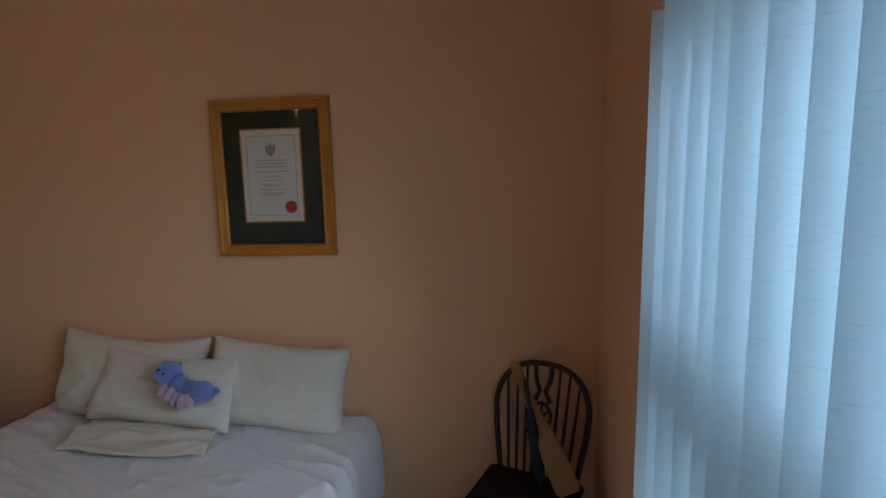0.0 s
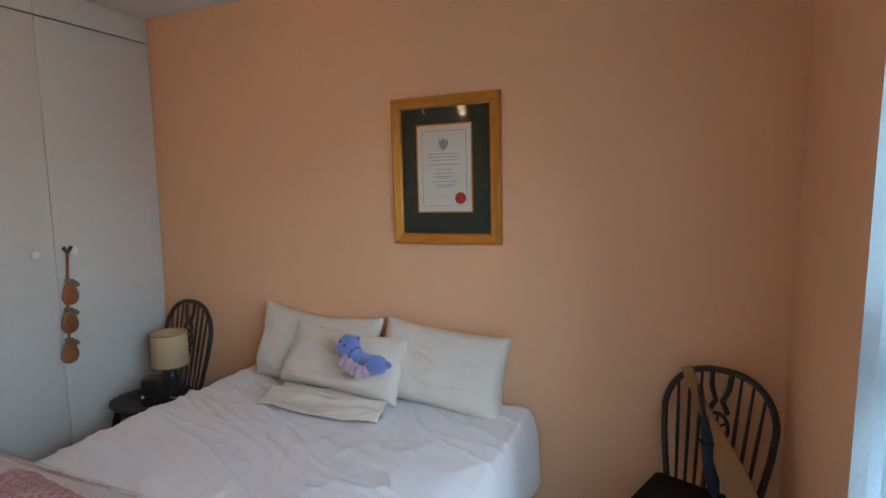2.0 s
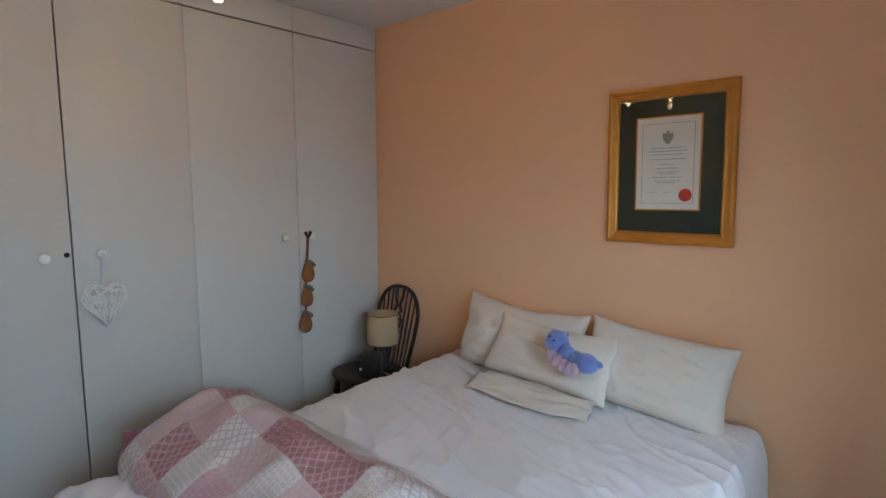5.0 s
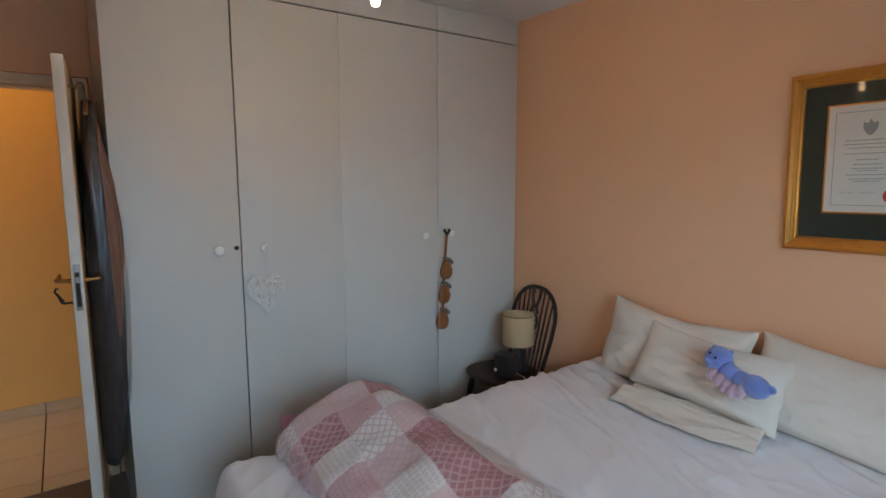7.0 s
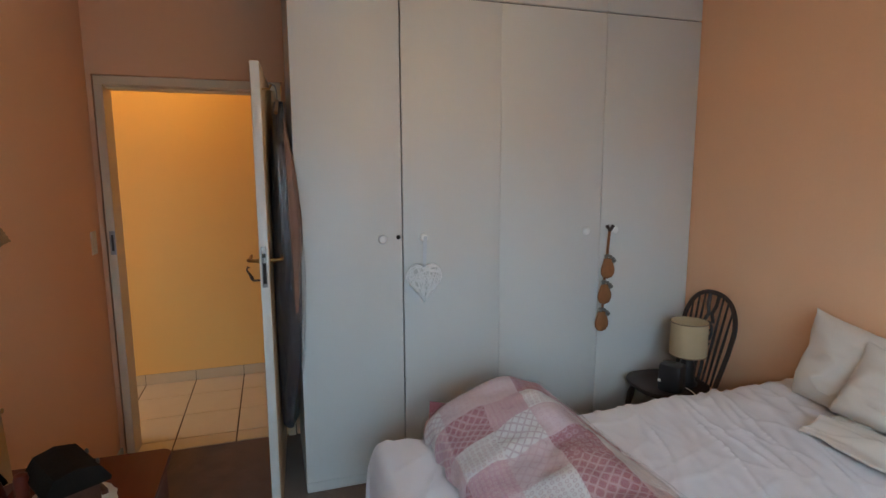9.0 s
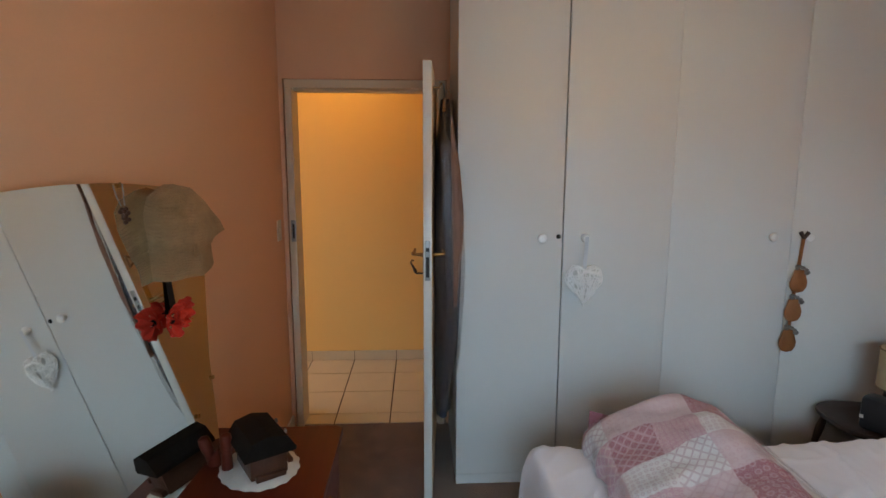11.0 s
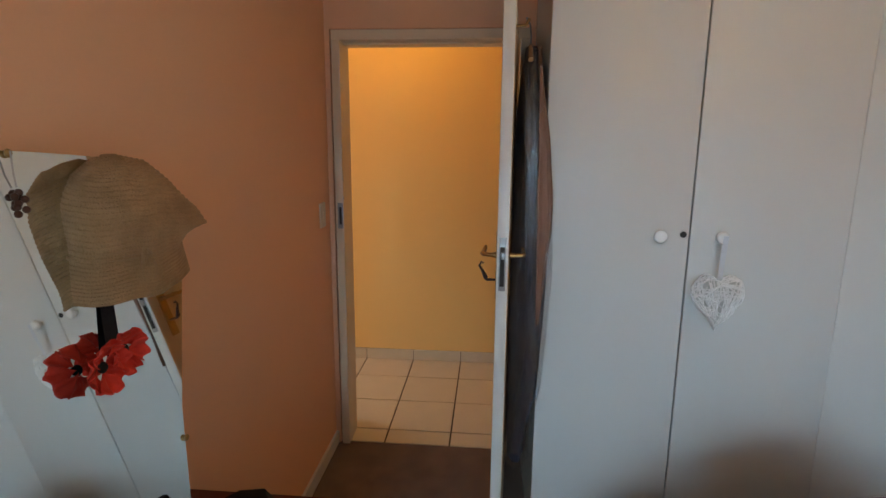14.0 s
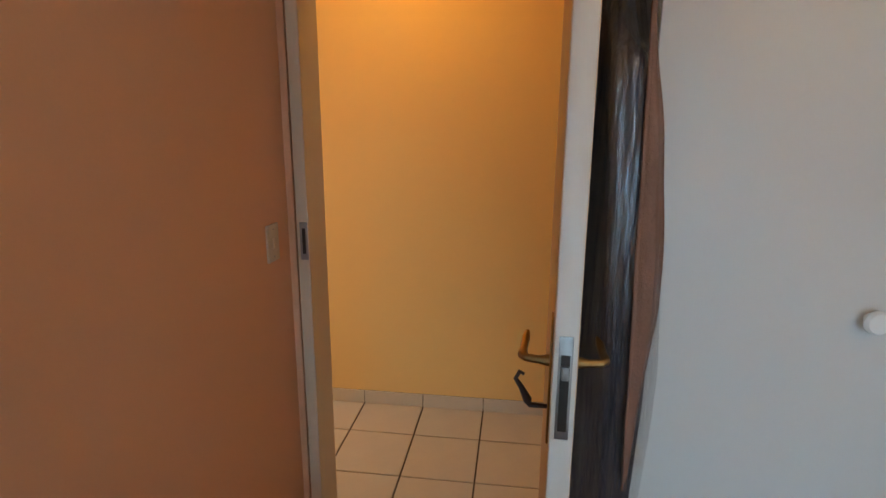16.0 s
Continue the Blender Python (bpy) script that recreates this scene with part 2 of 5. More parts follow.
def sheet(fn, nu, nv, closed_u=False):
    """A grid of points fn(u, v), u and v from 0 to 1."""
    bm = bmesh.new()
    g = [[bm.verts.new(fn(i / nu, j / nv)) for j in range(nv + 1)] for i in range(nu + (0 if closed_u else 1))]
    for i in range(nu):
        a, b = g[i], g[(i + 1) % len(g)]
        for j in range(nv):
            bm.faces.new((a[j], b[j], b[j + 1], a[j + 1]))
    return bm


def ball(bm, place, r, squash=(1, 1, 1), seg=14, rings=10):
    return bmesh.ops.create_uvsphere(bm, u_segments=seg, v_segments=rings, radius=r, matrix=Matrix.Translation(place) @ Matrix.Diagonal((*squash, 1)))["verts"]


def plate(outline, depth, m=None):
    """A flat board with the outline (x, z), front at y=0, going back by depth."""
    bm = bmesh.new()
    front, back = [bm.verts.new((x, 0, z)) for x, z in outline], [bm.verts.new((x, depth, z)) for x, z in outline]
    bm.faces.new(front)
    bm.faces.new(back[::-1])
    for i in range(len(outline)):
        j = (i + 1) % len(outline)
        bm.faces.new((front[j], front[i], back[i], back[j]))
    if m:
        bm.transform(m)
    return bm


def mesh_of(name, bm, mats, smooth=True):
    bmesh.ops.recalc_face_normals(bm, faces=bm.faces)
    me = bpy.data.meshes.new(name)
    bm.to_mesh(me)
    bm.free()
    for m in mats if isinstance(mats, (list, tuple)) else [mats]:
        me.materials.append(m)
    if smooth:
        me.polygons.foreach_set("use_smooth", [True] * len(me.polygons))
        me.set_sharp_from_angle(angle=radians(38))
    return me


def part(name, bm, mat, parent=None, label="", smooth=True, m=None):
    ob = new(name, mesh_of(name, bm, mat, smooth))
    if m:
        ob.matrix_basis = m
    if parent:
        ob.parent = parent
    return tagged(ob, label)


def thing(name, m, label, category, group="", kind=""):
    ob = new(name)
    ob.empty_display_size = 0.1
    ob.matrix_basis = m
    return tagged(ob, label, category, group, kind)


def solid(name, bm, mat, label, category, group="", kind="", m=None, smooth=True):
    return tagged(part(name, bm, mat, None, label, smooth, m), label, category, group, kind)


def setting(name, bm, mat, label="", smooth=False):
    return tagged(part(name, bm, mat, None, label, smooth), label, "", "", "structure")


# ---- the room ----
W = 0.14
BLIND_Y0, BLIND_Y1, SILL, LINTEL = -0.82, 1.065, 0.42, 2.02
PANE_Y0, PANE_Y1 = -0.74, 1.13
setting("floor", cuboid(WEST - 0.01, SOUTH - W, -0.08, EAST + W, HEAD + W, 0.0), CARPET, "worn brown fitted bedroom carpet")
setting("ceiling", cuboid(WEST - W, SOUTH - W, CEIL, EAST + W, HEAD + W, CEIL + 0.1), CEILPAINT, "white painted plaster ceiling")
setting("wall_north", cuboid(WEST - W, HEAD, 0, EAST + W, HEAD + W, CEIL), PEACH, "peach painted plaster wall behind the bed")
setting("wall_south", cuboid(WEST - W, SOUTH - W, 0, EAST + W, SOUTH, CEIL), PEACH, "peach painted plaster wall")
east = bmesh.new()
box(east, EAST, SOUTH, 0, EAST + W, PANE_Y0, CEIL)
box(east, EAST, PANE_Y1, 0, EAST + W, HEAD, CEIL)
box(east, EAST, PANE_Y0, 0, EAST + W, PANE_Y1, SILL)
box(east, EAST, PANE_Y0, LINTEL - 0.06, EAST + W, PANE_Y1, CEIL)
setting("wall_east", east, PEACH, "peach painted wall with a wide window")
DOOR0, DOOR1, DOORH = -0.872, -0.045, 2.03
west = bmesh.new()
box(west, WEST - W, SOUTH, 0, WEST, DOOR0 - 0.05, CEIL)
box(west, WEST - W, DOOR1 + 0.05, 0, WEST, HEAD, CEIL)
box(west, WEST - W, DOOR0 - 0.05, DOORH + 0.05, WEST, DOOR1 + 0.05, CEIL)
setting("wall_west", west, PEACH, "peach painted wall with the bedroom doorway")
skirt = bmesh.new()
box(skirt, WEST + 0.002, SOUTH, 0, EAST, SOUTH + 0.014, 0.07, 0.003)
box(skirt, WARD, HEAD - 0.014, 0, EAST, HEAD, 0.07, 0.003)
box(skirt, EAST - 0.014, SOUTH + 0.014, 0, EAST, HEAD - 0.014, 0.07, 0.003)
setting("baseboard", skirt, TRIM, "low painted wooden skirting board")

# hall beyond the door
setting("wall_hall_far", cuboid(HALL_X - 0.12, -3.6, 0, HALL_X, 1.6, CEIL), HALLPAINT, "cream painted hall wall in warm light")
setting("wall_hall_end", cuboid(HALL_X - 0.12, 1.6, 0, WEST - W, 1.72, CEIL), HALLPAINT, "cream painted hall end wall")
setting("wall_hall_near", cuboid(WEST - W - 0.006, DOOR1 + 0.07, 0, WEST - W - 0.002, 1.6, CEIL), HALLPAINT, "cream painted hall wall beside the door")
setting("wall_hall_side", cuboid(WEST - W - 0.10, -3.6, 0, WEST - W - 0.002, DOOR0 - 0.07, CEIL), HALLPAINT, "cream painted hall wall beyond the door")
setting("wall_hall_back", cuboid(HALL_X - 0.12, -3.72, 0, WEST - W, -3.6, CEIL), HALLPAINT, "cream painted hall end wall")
setting("ceiling_hall", cuboid(HALL_X - 0.12, -3.72, CEIL, WEST - W, 1.72, CEIL + 0.1), CEILPAINT, "white hall ceiling")
floor_hall = setting("floor_hall", cuboid(HALL_X - 0.12, -3.72, -0.08, WEST - 0.01, 1.72, -0.002), GROUT, "cream ceramic tiles with dark grout lines")

# door frame
frame_bm = bmesh.new()
for y0, y1 in ((SOUTH + 0.033, DOOR0), (DOOR1, DOOR1 + 0.042)):
    box(frame_bm, WEST - W - 0.012, y0, 0, WEST + 0.012, y1, DOORH, 0.003)
box(frame_bm, WEST - W - 0.012, SOUTH + 0.033, DOORH, WEST + 0.012, DOOR1 + 0.042, DOORH + 0.045, 0.003)
box(frame_bm, WEST - W + 0.01, DOOR1 - 0.012, 0, WEST - 0.045, DOOR1, DOORH, 0.002)
box(frame_bm, WEST - W + 0.01, DOOR0, DOORH - 0.012, WEST - 0.045, DOOR1 - 0.012, DOORH, 0.002)
door_frame = setting("door_frame", frame_bm, FRAMEPAINT, "cream painted door frame with a steel strike plate")
plate_bm = cuboid(WEST + 0.010, DOOR0 - 0.029, 1.155, WEST + 0.0145, DOOR0 - 0.003, 1.28, 0.001)
part("strike_plate", plate_bm, STEEL, door_frame, "worn steel strike plate")
part("strike_hole", cuboid(WEST + 0.0135, DOOR0 - 0.021, 1.175, WEST + 0.0152, DOOR0 - 0.010, 1.26), DARKGAP, door_frame)


# ---- window and blind ----
window = thing("window_1", pose(EAST, 0, 0), "white framed window behind the blind", "window", kind="structure")
wy0, wy1 = PANE_Y0, PANE_Y1
fr = bmesh.new()
for a, b in ((wy0, wy0 + 0.05), (0.14, 0.19), (wy1 - 0.05, wy1)):
    box(fr, 0.10, a, SILL, 0.135, b, LINTEL - 0.06, 0.003)
for a, b in ((SILL, SILL + 0.05), (LINTEL - 0.11, LINTEL - 0.06)):
    box(fr, 0.102, wy0 + 0.05, a, 0.133, 0.14, b, 0.003)
    box(fr, 0.102, 0.19, a, 0.133, wy1 - 0.05, b, 0.003)
# crossbar made extra deep towards the room, to shade a band of the blind
box(fr, 0.03, wy0 + 0.05, 1.345, 0.131, 0.14, 1.445, 0.003)
box(fr, 0.03, 0.19, 1.345, 0.131, wy1 - 0.05, 1.445, 0.003)
part("window_frame", fr, TRIM, window)
part("window_sill", cuboid(-0.02, wy0, SILL - 0.03, 0.10, wy1, SILL + 0.001, 0.004), TRIM, window)
for a, b in ((wy0 + 0.05, 0.14), (0.19, wy1 - 0.05)):
    pane = part("pane", cuboid(0.115, a, SILL + 0.05, 0.119, b, LINTEL - 0.11), GLASS, window)
    pane.visible_shadow = False
blind = thing("vertical_blind", pose(EAST - 0.075, 0, 0), "pale vertical blind of slubbed cloth slats, partly closed", "blind")
part("headrail", cuboid(-0.02, BLIND_Y0, LINTEL - 0.075, 0.02, BLIND_Y1 + 0.01, LINTEL - 0.04, 0.003), material("brown_shadowed_rail", (0.45, 0.36, 0.26), 0.5), blind)
PITCH = 0.078
slat_bm = sheet(lambda u, v: (0.010 * math.sin(math.pi * u) - 0.004, (u - 0.5) * 0.089, 0.34 + v * (LINTEL - 0.43)), 6, 1)
slat_mesh = mesh_of("slat", slat_bm, BLIND)
y, k = BLIND_Y1 - 0.035, 0
while y > BLIND_Y0:
    s = new("slat", slat_mesh)
    s.parent = blind
    # slats out of view, below y 0.33, are opened wider to admit more sky light
    s.matrix_basis = pose(0.004 * math.sin(k * 2.1), y, 0, 0, 0, (43 if y > 0.33 else 66) + 4 * math.sin(k * 1.7))
    y, k = y - PITCH, k + 1

# ---- wardrobe ----
ward = thing("wardrobe", pose(WARD, WARD_END, 0), "white painted built-in wardrobe with four tall doors", "wardrobe")
WLEN, LINE = HEAD - WARD_END, 2.405
carc = bmesh.new()
box(carc, -0.645, 0, 0.0, -0.022, WLEN - 0.003, CEIL - 0.003)
part("carcass", carc, WARDPAINT, ward)
part("plinth", cuboid(-0.0225, 0.001, 0.0, -0.006, WLEN - 0.003, 0.052, 0.002), WARDPAINT, ward)
edges = [0.0, 0.503, 1.022, 1.625, WLEN - 0.004]
part("gap", cuboid(-0.0218, 0.004, 0.053, -0.0195, WLEN - 0.006, CEIL - 0.01), DARKGAP, ward)
KNOBZ = 1.26
gaps = [0.003, 0.0008, 0.0018]
for i, (a, b) in enumerate(zip(edges, edges[1:])):
    g0, g1 = (0 if i == 0 else gaps[i - 1]), (0.0005 if i == 3 else gaps[i])
    d = part("door", cuboid(-0.019, a + g0, 0.056, 0.0, b - g1, LINE - 0.005, 0.0012), WARDPAINT, ward)
    part("upper_door", cuboid(-0.019, a + (0.0008 if i else 0), LINE + 0.003, 0.0, b - 0.0008, CEIL - 0.004, 0.0012), WARDPAINT, ward)
    ky = (b - 0.105) if i in (0, 2) else (a + 0.10 if i == 1 else a + 0.075)
    knob = lathe(bmesh.new(), [(0.009, 0.0), (0.008, 0.010), (0.016, 0.015), (0.021, 0.022), (0.022, 0.028), (0.018, 0.034), (0.009, 0.037)], 18)
    knob.transform(pose(0, ky, KNOBZ, 0, 90, 0))
    part("knob", knob, KNOBWHITE, d, "round white knob")
    if i == 0:
        kh = lathe(bmesh.new(), [(0.011, 0.0), (0.011, 0.003), (0.008, 0.004)], 14)
        kh.transform(pose(0, b - 0.022, KNOBZ + 0.005, 0, 90, 0))
        part("keyhole", kh, DARKGAP, d, "dark round keyhole")

# ---- bed ----
BX0, BX1, BY0, BY1, BTOP = -2.215, -0.685, 0.26, 2.21, 0.60
bed = thing("bed", pose(0, 0, 0), "double bed base with mattress under white bedding", "bed")
part("base", cuboid(BX0 + 0.06, BY0 + 0.06, 0.10, BX1 - 0.06, BY1, 0.34, 0.01), BASEFABRIC, bed)
part("mattress", cuboid(BX0 + 0.04, BY0 + 0.04, 0.345, BX1 - 0.04, BY1, BTOP - 0.03, 0.04), SHEET, bed)
for x in (BX0 + 0.14, BX1 - 0.14):
    for y in (BY0 + 0.14, BY1 - 0.14):
        part("leg", lathe(bmesh.new(), [(0.025, 0), (0.03, 0.1)], 10, (x, y)), DARKWOOD, bed)


def duvet_point(u, v):
    """The cover lies on the mattress and falls over its sides and foot in soft folds."""
    hang = 0.36
    w, l = BX1 - BX0, BY1 - BY0
    s, t = u * (w + 2 * hang) - hang, v * (l + hang) - hang
    x, y, drop = min(max(s, 0), w), max(t, 0), 0.0
    ox, oy = s - x, t - y
    over = math.hypot(ox, oy)
    r = 0.09
    edge = min(x, w - x, y) if over == 0 else 0
    z = BTOP
    p = Vector((BX0 + x, BY0 + y, 0))
    wx, wy = p.x + 0.10 * noise.noise((p.x * 2, p.y * 2, 11)), p.y + 0.10 * noise.noise((p.x * 2, p.y * 2, 12))
    wr = 0.020 * noise.noise((p.x * 1.6, p.y * 2.2, 1))
    for a_, b_, amp, width, seed in ((0.8, 4.0, 0.011, 8, 4), (1.4, 7.5, 0.009, 7, 9), (4.0, 2.4, 0.005, 8, 15), (2.2, 13.0, 0.002, 4, 21)):
        wr += amp * max(0.0, 1 - width * abs(noise.noise((wx * a_ + 0.9 * wy, wy * b_ + 2.4 * wx, seed)))) ** 1.7
    crumple = 0.55 + 1.1 * noise.noise((p.x * 1.3, p.y * 1.7, 40))
    wr += 0.007 * max(0.0, crumple) * max(0.0, 1 - 5 * abs(noise.noise((wx * 4.2, wy * 5.2 + 1.5 * wx, 44)))) ** 1.6
    wr += 0.0012 * noise.noise((p.x * 16, p.y * 30 + 9 * p.x, 7))
    z += wr
    if over > 0:
        d = Vector((ox, oy)).normalized()
        out = r * math.sin(min(over / r, math.pi / 2)) * 0.55
        fold = 0.009 * math.sin((s * d.y * 1.0 + t * d.x) * 17 + 2 * noise.noise((s * 2, t * 2, 0))) * min(1, over / 0.2)
        p += Vector((d.x, d.y, 0)) * (out + fold + 0.10 * max(0, over - 0.1) * 0.5)
        z -= 0.012 + (over - 0.32 * r if over > r else 0.68 * over * over / r)
    else:
        z -= 0.012 * max(0, 1 - edge / 0.12) ** 2
    return (p.x, min(p.y, BY1), max(z, 0.05))


dbm = sheet(duvet_point, 230, 230)
duvet = solid("duvet", dbm, SHEET, "rumpled white cotton duvet spread over the bed", "duvet")
sm = duvet.modifiers.new("solid", "SOLIDIFY")
sm.thickness, sm.offset = 0.02, -1


def pillow_mesh(w, h, d, seed, corner=0.0):
    """A soft pillow: w wide (x), h tall (z), d thick (y); the corners pull out into points."""
    bm = bmesh.new()
    n = 44
    vs = {}
    for side in (-1, 1):
        for i in range(n + 1):
            for j in range(n + 1):
                a, b = 2 * i / n - 1, 2 * j / n - 1
                rim = (1 - a ** 4) * (1 - b ** 4)
                pull = 1 - 0.060 * (1 - a * a) * (abs(b) ** 3) * 1.2
                pull2 = 1 - 0.055 * (1 - b * b) * (abs(a) ** 3) * 1.2
                th = d / 2 * rim ** 0.5 * (1 - 0.25 * b)
                th *= 1 + 0.26 * noise.noise((a * 1.6 + seed, b * 1.6, side * 3)) + 0.09 * noise.noise((a * 4 + seed, b * 3, side)) + 0.10 * max(0, 1 - 7 * abs(noise.noise((a * 2.2 + seed, b * 2.6 + a, side * 2 + 7)))) * rim
                if rim < 1e-6 and side == 1:
                    vs[side, i, j] = vs[-1, i, j]
                else:
                    vs[side, i, j] = bm.verts.new((a * w / 2 * pull2 + 0.006 * noise.noise((b * 3, seed, 4)), side * th + 0.012 * noise.noise((a * 2, b * 2, seed)), h / 2 + b * h / 2 * pull - corner * max(0, b) ** 2 * math.cos(a * math.pi / 2) ** 0.8 * (1 + 0.3 * noise.noise((a * 3, seed, 0)))))
    for side in (-1, 1):
        for i in range(n):
            for j in range(n):
                q = [vs[side, i, j], vs[side, i + 1, j], vs[side, i + 1, j + 1], vs[side, i, j + 1]]
                bm.faces.new(q if side < 0 else q[::-1])
    return bm


solid("pillow", pillow_mesh(0.71, 0.395, 0.21, 1.0, 0.028), PILLOWCASE, "cream pillow leaning on the wall at the bed head", "pillow", "bed pillows", m=pose(-1.745, 2.085, 0.585, -13, 2.5, 0))
solid("pillow", pillow_mesh(0.625, 0.37, 0.20, 5.0, 0.004), PILLOWCASE, "cream pillow leaning on the wall beside another", "pillow", "bed pillows", m=pose(-1.070, 2.085, 0.582, -13, 4.0, 0))

# ---- front pillow with its folded flap, and the toy on it ----
fp = thing("pillow", pose(-1.515, 1.905, 0.612), "small cream pillow with a loose folded pillowcase flap", "pillow", "bed pillows")
part("cushion", pillow_mesh(0.64, 0.32, 0.15, 9.0, 0.030), PILLOWCASE, fp, m=pose(0.005, 0.035, 0.028, -30, 3, 0))


def flap_point(u, v):
    """The empty end of the case, lying forward on the bed in two soft creases."""
    x, y = (u - 0.5) * (0.60 - 0.03 * v) + 0.03 * (1 - v), -0.165 + 0.22 * v + 0.085 * max(0.0, u - 0.72) * (1 - v)
    crease = max(0, 1 - 9 * abs(v - 0.42 - 0.22 * (u - 0.4))) + 0.7 * max(0, 1 - 11 * abs(v - 0.75 + 0.30 * (u - 0.2)))
    z = 0.010 + 0.030 * math.sin(math.pi * min(1, 0.08 + v * 0.62)) + 0.013 * crease * math.sin(math.pi * u) ** 0.5
    z += (0.020 * noise.noise((x * 6 + v, v * 3, 2)) + 0.010 * max(0, 1 - 7 * abs(noise.noise((x * 5 - 3 * v, v * 2, 16))))) * min(1, 0.3 + v * 3)
    return (x, y + 0.030 * noise.noise((u * 4, 0, 3)) * (1 - v), z)


fl = part("flap", sheet(flap_point, 60, 36), PILLOWCASE, fp)
fm = fl.modifiers.new("solid", "SOLIDIFY")
fm.thickness = 0.010


def plush(pieces, seg=20):
    """Overlapping stuffed lumps of one part: (x, y, z, radius, squash)."""
    bm = bmesh.new()
    for x, y, z, r, sq in pieces:
        ball(bm, (x, y, z), r, sq, seg, 14)
    return bm


# the toy lies on its side along the slope of the pillow, head towards the wardrobe
toy = thing("plush_toy", pose(-1.305, 1.872, 0.845, -24, 9, -4), "blue plush caterpillar toy with pale pink feet", "toy")
part("head", plush([(-0.094, 0, 0.030, 0.053, (1.0, 0.9, 0.98))]), TOYBLUE, toy)
part("body_segment", plush([(-0.036, 0.004, 0.004, 0.036, (1.15, 0.9, 0.9))]), TOYBLUE, toy)
part("body_segment", plush([(0.012, 0.006, -0.002, 0.036, (1.15, 0.9, 0.9))]), TOYBLUE, toy)
part("body_segment", plush([(0.066, 0.0, -0.004, 0.046, (1.15, 0.95, 0.92))]), TOYBLUE, toy)
part("tail", plush([(0.112, 0.004, 0.010, 0.020, (1.1, 0.9, 0.8))], 12), TOYBLUE, toy)
part("neck_band", rod([(-0.056 + 0.010 * math.sin(2 * math.pi * k / 20), 0.004 + 0.032 * math.cos(2 * math.pi * k / 20), 0.010 + 0.031 * math.sin(2 * math.pi * k / 20)) for k in range(20)], 0.006, 6, True), material("violet_plush", (0.13, 0.13, 0.42), 0.95, var=0.1, scale=40, fine=500, bump=0.6, sheen=0.5), toy, "violet band behind the head")
for x, z in ((-0.130, 0.066), (-0.066, 0.074)):
    part("ear", plush([(x, 0.006, z, 0.011, (1, 0.6, 1))], 10), TOYBLUE, toy)
for x, z in ((-0.112, 0.040), (-0.086, 0.030)):
    part("eye", plush([(x, -0.0455, z, 0.0055, (1, 0.6, 1))], 10), BLACKPLASTIC, toy)
part("snout", plush([(-0.106, -0.044, 0.018, 0.016, (1.2, 0.7, 0.8))], 12), TOYBLUE, toy)
for i, (x, z, tilt) in enumerate(((-0.082, -0.028, 0.4), (-0.048, -0.040, 0.2), (-0.020, -0.050, 0.0), (0.012, -0.054, -0.2), (0.036, -0.044, -0.6))):
    ft = plush([(0, 0, 0, 0.021, (0.85, 1.0, 1.35))], 14)
    part("foot", ft, TOYPINK, toy, m=pose(x, -0.020 - 0.006 * (i % 2), z, 0, 20 * tilt, 0))

